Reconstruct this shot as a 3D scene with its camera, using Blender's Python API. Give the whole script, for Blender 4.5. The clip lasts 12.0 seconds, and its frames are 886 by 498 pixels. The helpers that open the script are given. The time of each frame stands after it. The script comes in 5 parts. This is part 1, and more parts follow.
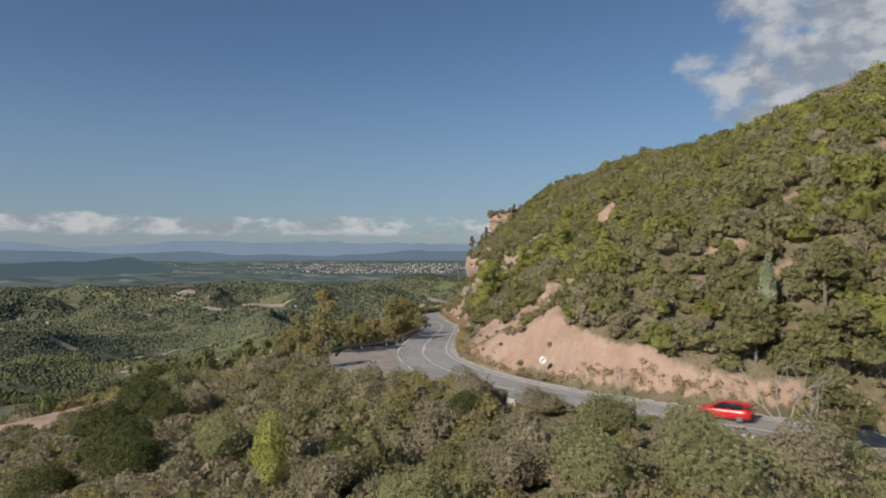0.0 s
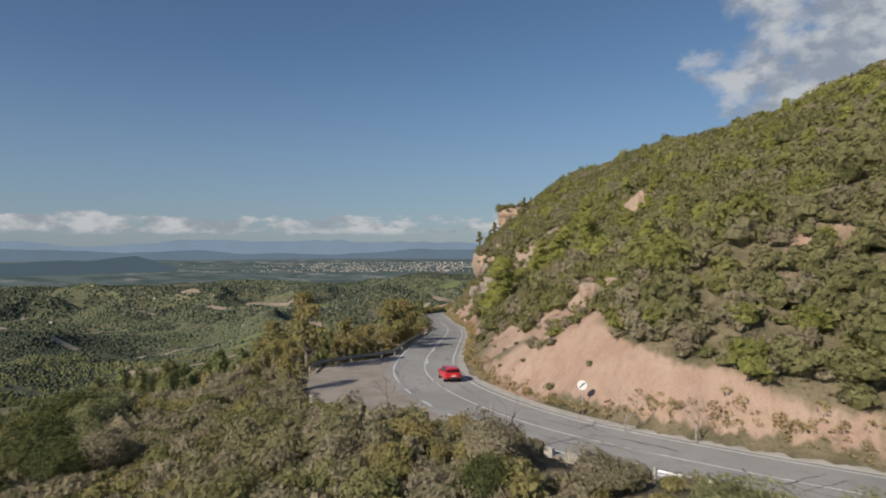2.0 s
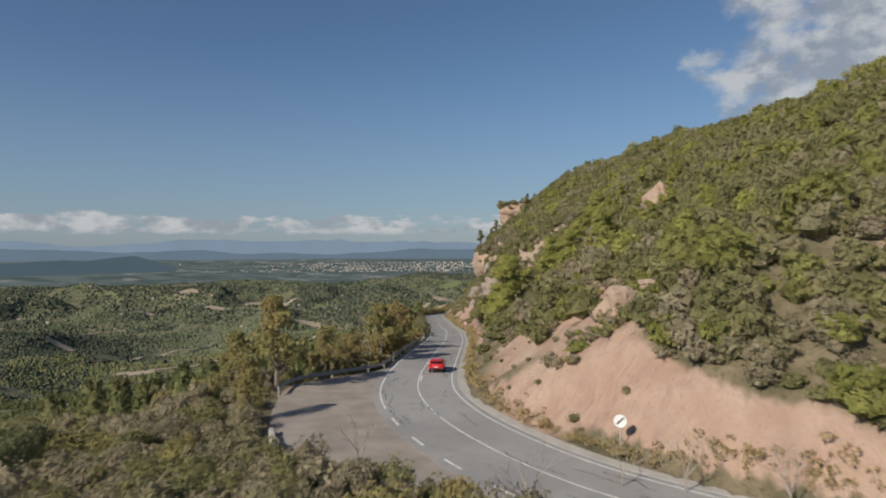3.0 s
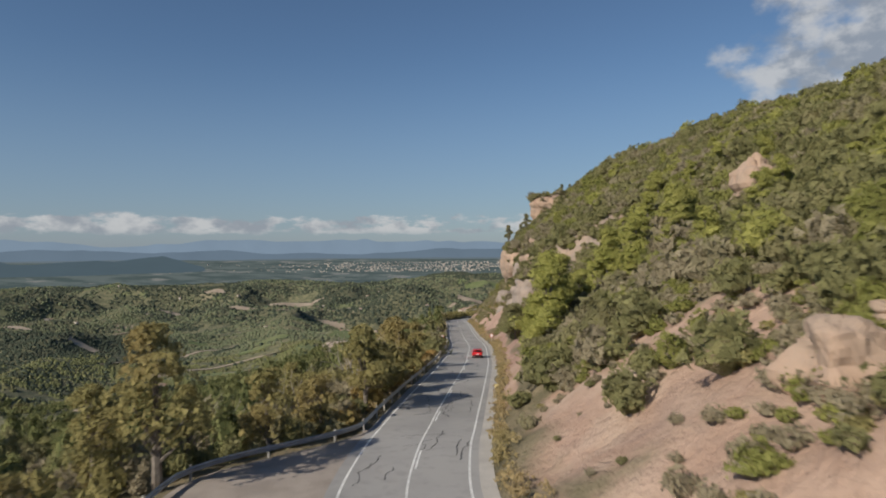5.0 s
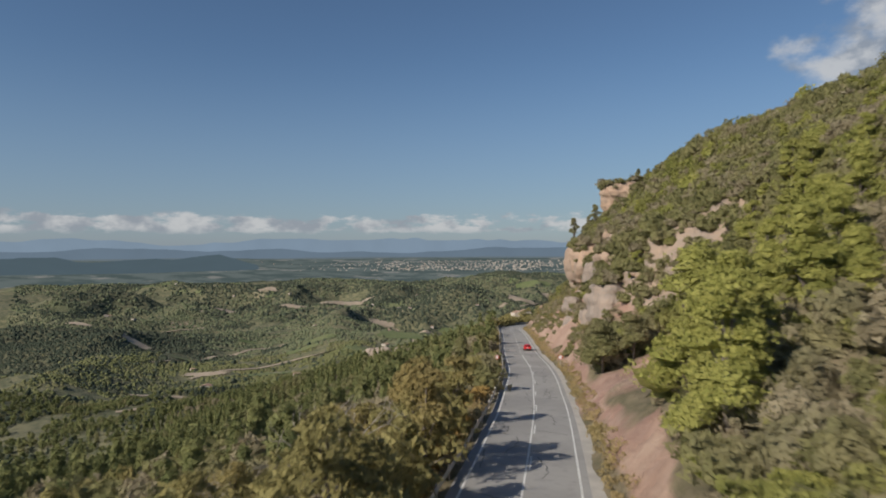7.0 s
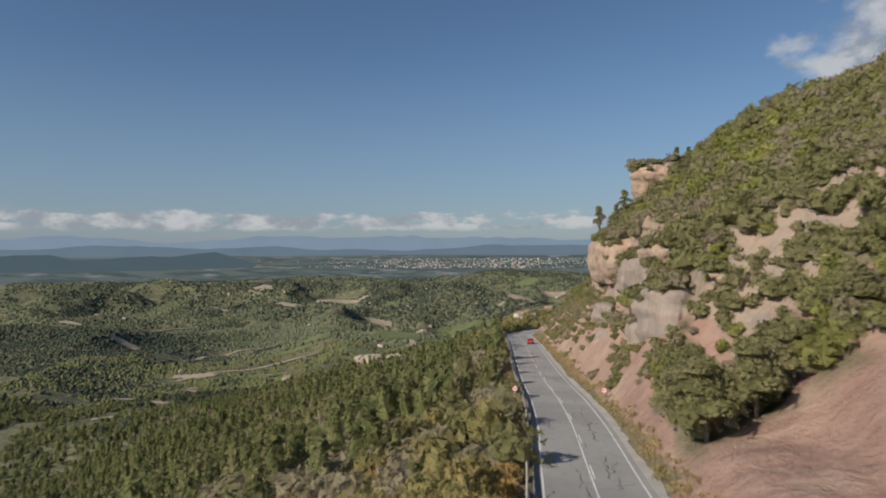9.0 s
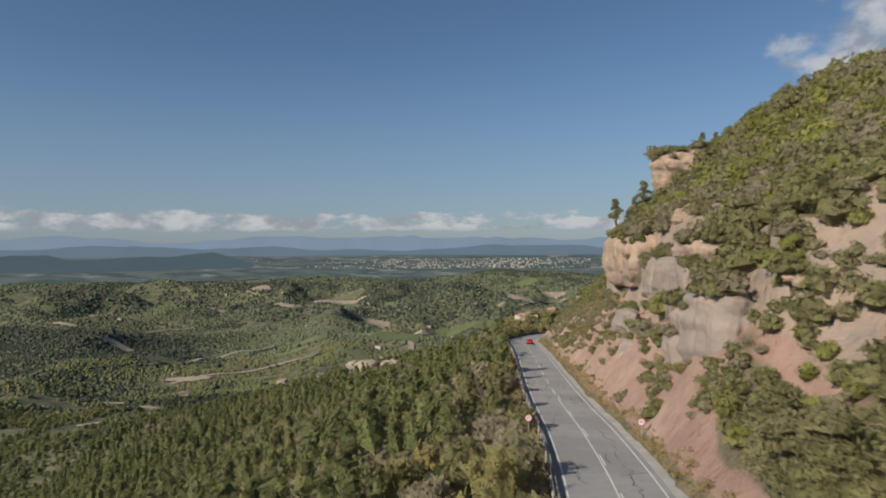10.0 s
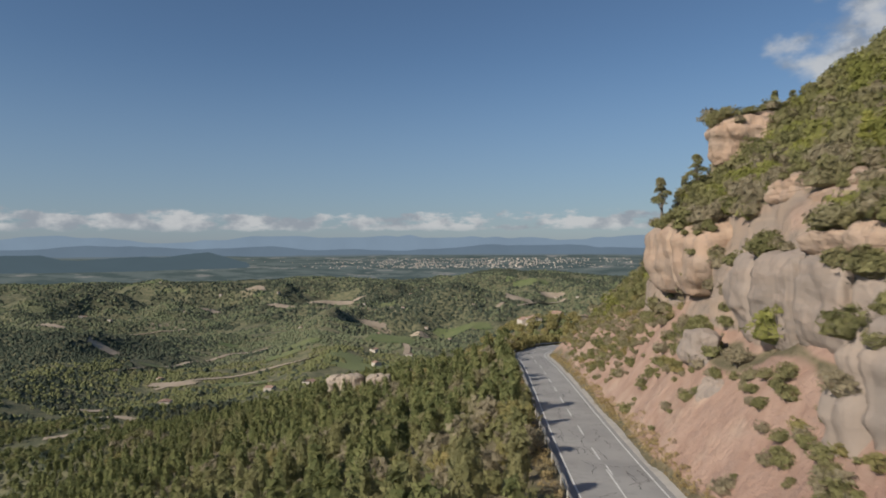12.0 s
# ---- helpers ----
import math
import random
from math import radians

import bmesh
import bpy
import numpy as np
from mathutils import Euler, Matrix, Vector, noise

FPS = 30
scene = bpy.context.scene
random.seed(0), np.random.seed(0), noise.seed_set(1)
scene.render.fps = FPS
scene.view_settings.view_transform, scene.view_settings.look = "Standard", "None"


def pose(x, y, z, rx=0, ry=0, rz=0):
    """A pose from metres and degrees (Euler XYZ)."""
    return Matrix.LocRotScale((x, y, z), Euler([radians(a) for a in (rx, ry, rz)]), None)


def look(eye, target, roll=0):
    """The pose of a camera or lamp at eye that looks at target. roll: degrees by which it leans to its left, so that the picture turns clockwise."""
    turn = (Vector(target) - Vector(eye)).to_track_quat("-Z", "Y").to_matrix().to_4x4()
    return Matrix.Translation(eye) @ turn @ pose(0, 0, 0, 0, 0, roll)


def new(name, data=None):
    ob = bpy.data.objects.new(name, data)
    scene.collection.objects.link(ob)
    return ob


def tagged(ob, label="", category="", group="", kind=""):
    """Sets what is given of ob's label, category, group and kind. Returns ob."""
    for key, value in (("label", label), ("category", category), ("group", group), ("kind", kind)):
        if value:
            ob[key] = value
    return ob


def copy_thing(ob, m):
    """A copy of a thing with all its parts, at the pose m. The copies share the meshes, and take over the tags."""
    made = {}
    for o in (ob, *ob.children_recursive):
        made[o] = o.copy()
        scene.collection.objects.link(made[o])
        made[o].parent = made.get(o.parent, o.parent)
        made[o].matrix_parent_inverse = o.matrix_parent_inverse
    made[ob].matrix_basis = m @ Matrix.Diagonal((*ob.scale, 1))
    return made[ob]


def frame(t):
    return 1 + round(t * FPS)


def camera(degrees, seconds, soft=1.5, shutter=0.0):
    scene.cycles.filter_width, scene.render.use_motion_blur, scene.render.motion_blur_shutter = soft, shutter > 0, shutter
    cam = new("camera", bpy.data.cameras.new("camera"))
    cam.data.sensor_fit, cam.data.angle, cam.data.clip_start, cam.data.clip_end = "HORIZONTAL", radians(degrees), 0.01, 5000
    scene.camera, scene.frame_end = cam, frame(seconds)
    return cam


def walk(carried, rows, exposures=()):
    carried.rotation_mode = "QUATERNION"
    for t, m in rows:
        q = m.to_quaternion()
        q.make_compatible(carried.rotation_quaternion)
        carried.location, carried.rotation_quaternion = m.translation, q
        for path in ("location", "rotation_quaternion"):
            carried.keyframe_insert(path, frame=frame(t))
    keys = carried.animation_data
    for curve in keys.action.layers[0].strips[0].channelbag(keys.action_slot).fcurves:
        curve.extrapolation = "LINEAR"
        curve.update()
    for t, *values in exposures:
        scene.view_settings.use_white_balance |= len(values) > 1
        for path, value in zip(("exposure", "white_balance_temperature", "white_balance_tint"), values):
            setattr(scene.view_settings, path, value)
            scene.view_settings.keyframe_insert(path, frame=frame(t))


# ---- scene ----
cam = camera(69.6, 12.0, soft=1.9, shutter=0.5)
METRES, EYE, TILT, LEAN, TURN = 170.0, 20.0, 0.0, 0.0, 0.0
ROWS = [
    (0.0, 0.0, 0.0, 0.0, -0.0, 0.0, -0.0),
    (0.5, 0.0001, 0.0186, -0.0013, 0.07, -0.02, 0.04),
    (1.0, -0.0, 0.0424, -0.0024, 0.25, -0.05, 0.07),
    (1.5, -0.0004, 0.0678, -0.0033, 0.41, -0.08, 0.08),
    (2.0, -0.0005, 0.0992, -0.0045, 0.48, -0.13, 0.12),
    (2.5, -0.0002, 0.1321, -0.0057, 0.49, -0.16, 0.13),
    (3.0, 0.0009, 0.1712, -0.0069, 0.48, -0.15, 0.15),
    (5.0, 0.005, 0.3381, -0.0104, 2.79, -0.17, 0.32),
    (5.5, 0.0049, 0.382, -0.0114, 3.33, -0.21, 0.31),
    (6.0, 0.0024, 0.4311, -0.0122, 5.23, -0.2, 0.27),
    (6.5, -0.0024, 0.4761, -0.0128, 7.2, -0.23, 0.27),
    (7.0, -0.0085, 0.5252, -0.0138, 7.31, -0.25, 0.25),
    (9.0, -0.0323, 0.7076, -0.0192, 7.14, -0.46, 0.24),
    (9.5, -0.0377, 0.7537, -0.0209, 7.11, -0.44, 0.25),
    (10.0, -0.0425, 0.8041, -0.0226, 7.06, -0.45, 0.28),
    (10.5, -0.0461, 0.8507, -0.0242, 7.04, -0.47, 0.27),
    (11.0, -0.0511, 0.9008, -0.0261, 7.0, -0.48, 0.27),
    (11.5, -0.0557, 0.9467, -0.0276, 6.85, -0.48, 0.27),
    (12.0, -0.0598, 0.9959, -0.0292, 6.87, -0.45, 0.3),
]
walk(cam, [(t, pose(0, 0, EYE, TILT, LEAN, TURN) @ pose(METRES * x, METRES * y, METRES * z, 90 + pitch, roll, yaw)) for t, x, y, z, yaw, pitch, roll in ROWS])

# ---- light ----
SUN_AZ, SUN_EL = 226.0, 33.0
SUN_FROM = Vector((math.sin(radians(SUN_AZ)) * math.cos(radians(SUN_EL)), math.cos(radians(SUN_AZ)) * math.cos(radians(SUN_EL)), math.sin(radians(SUN_EL))))
scene.view_settings.exposure = 0.0
sun = new("sun", bpy.data.lights.new("sun", "SUN"))
sun.data.energy, sun.data.angle, sun.data.color = 4.9, radians(0.6), (1.0, 0.91, 0.78)
sun.matrix_world = look(SUN_FROM * 100, (0, 0, 0))


class Nodes:
    """Short hand for building a node tree."""

    def __init__(self, tree):
        self.tree = tree
        tree.nodes.clear()

    def add(self, kind, ins=None, **props):
        n = self.tree.nodes.new(kind)
        for k, v in props.items():
            setattr(n, k, v)
        for k, v in (ins or {}).items():
            if isinstance(v, bpy.types.NodeSocket):
                self.tree.links.new(v, n.inputs[k])
            else:
                n.inputs[k].default_value = v
        return n

    def math(self, op, a, b=0.0, c=0.0, clamp=False):
        return self.add("ShaderNodeMath", {0: a, 1: b, 2: c}, operation=op, use_clamp=clamp).outputs[0]

    def mix(self, f, a, b):
        n = self.add("ShaderNodeMix", data_type="RGBA")
        for i, v in ((0, f), (6, a), (7, b)):
            if isinstance(v, bpy.types.NodeSocket):
                self.tree.links.new(v, n.inputs[i])
            else:
                n.inputs[i].default_value = v if i == 0 else (*v[:3], 1)
        return n.outputs[2]

    def noise(self, vec, scale, detail=4.0, rough=0.55):
        ins = {"Scale": scale, "Detail": detail, "Roughness": rough}
        if vec is not None:
            ins["Vector"] = vec
        return self.add("ShaderNodeTexNoise", ins).outputs[0]

    def ramp(self, x, lo, hi):
        return self.add("ShaderNodeMapRange", {0: x, 1: lo, 2: hi, 3: 0.0, 4: 1.0}, interpolation_type="SMOOTHSTEP").outputs[0]


world = bpy.data.worlds.new("sky")
scene.world = world
world.use_nodes = True
W = Nodes(world.node_tree)
sky = W.add("ShaderNodeTexSky", sky_type="NISHITA", sun_disc=False, sun_elevation=radians(SUN_EL), sun_rotation=radians(SUN_AZ), altitude=600.0, air_density=1.0, dust_density=0.6, ozone_density=3.0)
direction = W.add("ShaderNodeTexCoord").outputs["Generated"]
sep = W.add("ShaderNodeSeparateXYZ", {0: direction})
az = W.math("ARCTAN2", sep.outputs[0], sep.outputs[1])
el = W.math("ARCSINE", sep.outputs[2])
# low cumulus bank along the horizon
flat = W.add("ShaderNodeCombineXYZ", {0: W.math("MULTIPLY", az, 9.0), 1: W.math("MULTIPLY", el, 26.0), 2: 3.1}).outputs[0]
n1 = W.noise(flat, 1.9, 8.0, 0.6)
band = W.math("MULTIPLY", W.ramp(el, 0.016, 0.026), W.math("SUBTRACT", 1.0, W.ramp(el, 0.034, 0.058)))
bank = W.ramp(W.math("ADD", n1, W.math("ADD", W.math("MULTIPLY", band, 0.2), W.math("MULTIPLY", W.ramp(az, -0.28, -0.45), 0.05))), 0.585, 0.72)
bank = W.math("MULTIPLY", bank, W.ramp(el, 0.012, 0.03))
# broken cumulus higher up, thickest beyond the hill
centre = Vector((math.sin(radians(33.5)) * math.cos(radians(16)), math.cos(radians(33.5)) * math.cos(radians(16)), math.sin(radians(16))))
near = W.add("ShaderNodeVectorMath", {0: direction, 1: centre}, operation="DOT_PRODUCT").outputs["Value"]
puff = W.add("ShaderNodeCombineXYZ", {0: W.math("MULTIPLY", az, 6.0), 1: W.math("MULTIPLY", el, 9.0), 2: 7.7}).outputs[0]
n2 = W.noise(puff, 1.5, 7.0, 0.52)
high = W.ramp(W.math("ADD", n2, W.math("MULTIPLY", W.ramp(near, 0.967, 0.998), 0.34)), 0.67, 0.84)
high = W.math("MULTIPLY", high, W.ramp(near, 0.93, 0.965))
bank = W.math("MULTIPLY", bank, W.ramp(band, 0.02, 0.3))
cover = W.math("MAXIMUM", W.math("MULTIPLY", bank, 0.88), W.math("MULTIPLY", high, 0.85))
cloud = W.mix(W.ramp(W.noise(puff, 3.2, 6.0), 0.38, 0.6), (3.9, 4.3, 4.9), (7.4, 7.5, 7.6))
clear = W.add("ShaderNodeMix", data_type="RGBA", blend_type="MULTIPLY")
clear.inputs[0].default_value = 1.0
clear.inputs[7].default_value = (0.91, 1.0, 1.06, 1)
world.node_tree.links.new(sky.outputs[0], clear.inputs[6])
haze = W.mix(W.math("MULTIPLY", W.math("SUBTRACT", 1.0, W.ramp(el, -0.02, 0.3)), 0.55), clear.outputs[2], (2.85, 3.68, 5.15))
mixed = W.mix(cover, haze, cloud)
W.add("ShaderNodeOutputWorld", {0: W.add("ShaderNodeBackground", {0: mixed, 1: 0.073}).outputs[0]})


# ---- materials ----
def material(name):
    m = bpy.data.materials.new(name)
    m.use_nodes = True
    return m, Nodes(m.node_tree)


def finish(N, colour, rough=0.9, bump=None, strength=0.5, distance=0.05, metal=0.0, coat=0.0, spec=0.3):
    ins = {"Base Color": colour, "Roughness": rough, "Metallic": metal, "Coat Weight": coat, "Specular IOR Level": spec}
    if bump is not None:
        ins["Normal"] = N.add("ShaderNodeBump", {"Height": bump, "Strength": strength, "Distance": distance}).outputs[0]
    b = N.add("ShaderNodeBsdfPrincipled", ins)
    N.add("ShaderNodeOutputMaterial", {0: b.outputs[0]})
    return b


def plain(name, a, b, scale=3.0, rough=0.8, metal=0.0, bump=0.2, coat=0.0, spec=0.3, fine=None):
    """Two colours mixed by noise at two scales, in object space."""
    m, N = material(name)
    p = N.add("ShaderNodeTexCoord").outputs["Object"]
    n = N.noise(p, scale, 5.0)
    f = N.noise(p, fine or scale * 9, 3.0)
    k = N.ramp(N.math("ADD", N.math("MULTIPLY", n, 0.7), N.math("MULTIPLY", f, 0.3)), 0.35, 0.65)
    finish(N, N.mix(k, (*a, 1), (*b, 1)), rough, f, bump, 0.02, metal, coat, spec)
    return m


def foliage(name, dark, light, dry, amount=0.25, spot=0.12, gaps=6.0):
    """Leaves: hue shifts from plant to plant, and a little from leaf to leaf."""
    m, N = material(name)
    g = N.add("ShaderNodeNewGeometry")
    n = N.noise(g.outputs["Position"], spot, 2.0)
    n3 = N.noise(g.outputs["Position"], 0.45, 2.0)
    leaf = g.outputs["Random Per Island"]
    k = N.ramp(N.math("ADD", N.math("MULTIPLY", n3, 0.6), N.math("MULTIPLY", leaf, 0.4)), 0.25, 0.75)
    c = N.mix(k, dark, light)
    c = N.mix(N.math("MULTIPLY", N.ramp(n, 0.5, 0.66), amount), c, dry)
    # crowns are soft masses of leaves: normals tilt up, adding sun and evening contrast
    soft = N.add("ShaderNodeVectorMath", {0: g.outputs["Normal"], 1: (0.0, 0.0, 0.4 if gaps else 0.5)}, operation="ADD").outputs[0]
    ins = {0: c, "Normal": N.add("ShaderNodeVectorMath", {0: soft}, operation="NORMALIZE").outputs[0]}
    d = N.add("ShaderNodeBsdfDiffuse", ins)
    tr = N.add("ShaderNodeBsdfTranslucent", {0: c})
    s = N.add("ShaderNodeMixShader", {0: 0.35, 1: d.outputs[0], 2: tr.outputs[0]})
    if gaps:
        # each clump is broken into leaves and twigs
        hole = N.ramp(N.noise(g.outputs["Position"], gaps * 1.4, 2.0, 0.6), 0.53, 0.55)
        s = N.add("ShaderNodeMixShader", {0: N.math("MULTIPLY", hole, 0.95), 1: s.outputs[0], 2: N.add("ShaderNodeBsdfTransparent").outputs[0]})
    N.add("ShaderNodeOutputMaterial", {0: s.outputs[0]})
    return m


def make_ground():
    m, N = material("hillside_soil")
    g = N.add("ShaderNodeNewGeometry")
    p = g.outputs["Position"]
    nz = N.add("ShaderNodeSeparateXYZ", {0: g.outputs["Normal"]}).outputs[2]
    pos = N.add("ShaderNodeSeparateXYZ", {0: p})
    mid, fine = N.noise(p, 0.35, 6.0, 0.6), N.noise(p, 3.0, 6.0, 0.65)
    scrub = N.mix(N.ramp(mid, 0.35, 0.65), (0.125, 0.11, 0.065), (0.22, 0.18, 0.115))
    scrub = N.mix(N.ramp(fine, 0.5, 0.75), scrub, (0.085, 0.085, 0.04))
    # bare earth of the road cut: pale pink, redder further down the road
    pink = N.mix(N.ramp(mid, 0.3, 0.7), (0.375, 0.25, 0.185), (0.45, 0.32, 0.245))
    red = N.mix(N.ramp(mid, 0.3, 0.7), (0.30, 0.185, 0.145), (0.385, 0.255, 0.2))
    redder = N.math("MULTIPLY", N.ramp(pos.outputs[1], 116.0, 136.0), N.math("SUBTRACT", 1.0, N.math("MULTIPLY", N.ramp(pos.outputs[1], 185.0, 240.0), 0.55)))
    earth = N.mix(redder, pink, red)
    gully = N.noise(N.add("ShaderNodeVectorMath", {0: p, 1: (1.0, 1.0, 0.18)}, operation="MULTIPLY").outputs[0], 0.7, 6.0, 0.65)
    bed = N.noise(N.add("ShaderNodeVectorMath", {0: p, 1: (0.6, 0.6, 0.8)}, operation="MULTIPLY").outputs[0], 0.8, 5.0, 0.6)
    earth = N.mix(N.math("MULTIPLY", N.ramp(bed, 0.5, 0.66), 0.35), earth, (0.30, 0.215, 0.18))
    earth = N.mix(N.math("MULTIPLY", N.ramp(gully, 0.5, 0.72), 0.35), earth, (0.27, 0.17, 0.125))
    earth = N.mix(N.math("MULTIPLY", N.ramp(N.noise(p, 0.16, 4.0), 0.52, 0.66), 0.4), earth, (0.50, 0.39, 0.30))
    earth = N.mix(N.math("MULTIPLY", N.ramp(fine, 0.55, 0.8), 0.3), earth, (0.22, 0.14, 0.10))
    slope = N.math("ADD", nz, N.math("MULTIPLY", N.math("SUBTRACT", mid, 0.5), 0.12))
    near = N.mix(N.math("SUBTRACT", 1.0, N.ramp(slope, 0.68, 0.77)), scrub, earth)
    for px, py, pr in ((13.0, 160.0, 11.0), (12.5, 92.0, 9.5), (10.0, 101.0, 6.0), (9.5, 79.0, 7.0), (-61.0, 101.0, 17.0), (-55.0, 84.0, 14.0), (-27.0, 78.0, 4.5), (-11.3, 43.0, 3.0), (-6.9, 40.0, 2.6)):
        off = N.add("ShaderNodeVectorMath", {0: N.add("ShaderNodeCombineXYZ", {0: pos.outputs[0], 1: pos.outputs[1]}).outputs[0], 1: (px, py, 0)}, operation="DISTANCE").outputs["Value"]
        near = N.mix(N.math("SUBTRACT", 1.0, N.ramp(N.math("ADD", off, N.math("MULTIPLY", mid, pr * 0.6)), pr, pr * 1.35)), near, earth)
    # bare rock where the ground stands up like a wall
    strata = N.noise(N.add("ShaderNodeVectorMath", {0: p, 1: (0.2, 0.2, 1.5)}, operation="MULTIPLY").outputs[0], 0.6, 6.0, 0.6)
    stone = N.mix(N.ramp(N.noise(p, 0.25, 4.0), 0.4, 0.62), (0.36, 0.27, 0.205), (0.31, 0.25, 0.205))
    stone = N.mix(N.math("MULTIPLY", N.ramp(strata, 0.48, 0.66), 0.55), stone, (0.41, 0.315, 0.24))
    stone = N.mix(N.math("MULTIPLY", N.ramp(gully, 0.5, 0.7), 0.5), stone, (0.17, 0.145, 0.125))
    near = N.mix(N.math("SUBTRACT", 1.0, N.ramp(nz, 0.44, 0.53)), near, stone)
    # the stony shoulder beside the cliffs
    shoulder = N.math("MULTIPLY", N.math("MULTIPLY", N.ramp(pos.outputs[0], 15.0, 18.0), N.ramp(pos.outputs[1], 186.0, 189.0)), N.math("SUBTRACT", 1.0, N.ramp(slope, 0.68, 0.77)))
    near = N.mix(shoulder, near, stone)
    # farmland and woods of the valley
    cell = N.add("ShaderNodeTexVoronoi", {"Vector": p, "Scale": 0.014})
    warp = N.noise(p, 0.004, 5.0, 0.6)
    wood = N.mix(N.ramp(N.noise(p, 0.06, 6.0, 0.7), 0.38, 0.62), (0.085, 0.092, 0.052), (0.175, 0.165, 0.095))
    pick = N.add("ShaderNodeSeparateColor", {0: cell.outputs["Color"]})
    field = N.mix(pick.outputs[0], (0.14, 0.17, 0.07), (0.32, 0.26, 0.18))
    open_land = N.math("MULTIPLY", N.ramp(warp, 0.5, 0.54), N.ramp(pick.outputs[1], 0.8, 0.83))
    valley = N.mix(open_land, wood, field)
    away = N.add("ShaderNodeVectorMath", {0: p, 1: (0, 200, 0)}, operation="DISTANCE").outputs["Value"]
    c = N.mix(N.math("MAXIMUM", N.ramp(pos.outputs[2], -55.0, -80.0), N.ramp(away, 520.0, 640.0)), near, valley)
    finish(N, c, 0.95, N.math("ADD", fine, N.math("ADD", N.math("MULTIPLY", mid, 2.0), N.math("MULTIPLY", gully, 2.0))), 0.8, 0.3)
    return m


def make_rock(name, a, b, streak):
    m, N = material(name)
    p = N.add("ShaderNodeNewGeometry").outputs["Position"]
    flatv = N.add("ShaderNodeVectorMath", {0: p, 1: (0.25, 0.25, 1.6)}, operation="MULTIPLY").outputs[0]
    tall = N.add("ShaderNodeVectorMath", {0: p, 1: (1.0, 1.0, 0.12)}, operation="MULTIPLY").outputs[0]
    strata, stain, grain, lump = N.noise(flatv, 0.5, 6.0, 0.6), N.noise(tall, 0.55, 5.0, 0.6), N.noise(p, 2.6, 7.0, 0.7), N.noise(p, 0.22, 4.0)
    c = N.mix(N.ramp(lump, 0.4, 0.62), (*a, 1), (*b, 1))
    c = N.mix(N.math("MULTIPLY", N.ramp(strata, 0.5, 0.68), 0.5), c, (*streak, 1))
    c = N.mix(N.math("MULTIPLY", N.ramp(stain, 0.55, 0.7), 0.45), c, (0.21, 0.18, 0.16))
    c = N.mix(N.math("MULTIPLY", N.ramp(grain, 0.55, 0.78), 0.35), c, (0.23, 0.175, 0.135))
    pit = N.noise(p, 1.1, 10.0, 0.72)
    c = N.mix(N.math("MULTIPLY", N.ramp(pit, 0.55, 0.75), 0.15), c, (0.44, 0.36, 0.29))
    run = N.noise(N.add("ShaderNodeVectorMath", {0: p, 1: (1.0, 1.0, 0.05)}, operation="MULTIPLY").outputs[0], 1.5, 4.0, 0.6)
    c = N.mix(N.math("MULTIPLY", N.ramp(run, 0.52, 0.68), 0.4), c, (0.2, 0.165, 0.145))
    h = N.math("ADD", N.math("MULTIPLY", pit, 1.6), N.math("ADD", strata, N.math("MULTIPLY", stain, 0.6)))
    finish(N, c, 0.92, h, 0.45, 0.22)
    return m


def make_asphalt():
    m, N = material("worn_asphalt")
    p = N.add("ShaderNodeNewGeometry").outputs["Position"]
    big, mid, fine = N.noise(p, 0.12, 4.0), N.noise(p, 1.1, 5.0), N.noise(p, 40.0, 3.0)
    c = N.mix(N.ramp(big, 0.35, 0.65), (0.26, 0.254, 0.246), (0.32, 0.312, 0.30))
    c = N.mix(N.math("MULTIPLY", N.ramp(mid, 0.5, 0.7), 0.35), c, (0.195, 0.19, 0.186))
    finish(N, c, 0.9, fine, 0.4, 0.01)
    return m


GROUND = make_ground()
ROCK = make_rock("grey_conglomerate", (0.30, 0.245, 0.205), (0.255, 0.215, 0.185), (0.355, 0.275, 0.22))
PINK_ROCK = make_rock("pink_sandstone", (0.39, 0.275, 0.2), (0.345, 0.26, 0.2), (0.45, 0.345, 0.26))
CREAM_ROCK = make_rock("cream_limestone", (0.42, 0.345, 0.265), (0.36, 0.30, 0.24), (0.47, 0.40, 0.32))
ASPHALT = make_asphalt()
LAYBY = plain("gravelled_asphalt", (0.24, 0.207, 0.18), (0.34, 0.295, 0.255), 0.4, 0.95, bump=0.5, fine=12.0)
CONCRETE = plain("weathered_concrete", (0.36, 0.34, 0.31), (0.46, 0.43, 0.39), 0.5, 0.9, fine=9.0)
PAINT = plain("worn_road_paint", (0.5, 0.5, 0.48), (0.72, 0.72, 0.7), 1.6, 0.7, fine=14.0)
TAR = plain("dark_tar", (0.035, 0.034, 0.033), (0.07, 0.068, 0.066), 2.0, 0.6)
STEEL = plain("galvanised_steel", (0.33, 0.34, 0.35), (0.45, 0.46, 0.47), 1.5, 0.45, 0.8)
WOOD = plain("grey_bark", (0.12, 0.10, 0.08), (0.22, 0.19, 0.16), 3.0, 0.95, bump=0.6)
BARE = plain("pale_bare_wood", (0.25, 0.22, 0.19), (0.36, 0.32, 0.28), 3.0, 0.95)
OAK = foliage("evergreen_oak_leaves", (0.143, 0.142, 0.066), (0.272, 0.26, 0.12), (0.30, 0.26, 0.155), 0.5)
PINE = foliage("pine_needles", (0.225, 0.232, 0.065), (0.40, 0.39, 0.122), (0.27, 0.26, 0.10), 0.3)
DRY = foliage("dry_scrub_twigs", (0.232, 0.197, 0.13), (0.345, 0.3, 0.203), (0.225, 0.215, 0.11), 0.65)
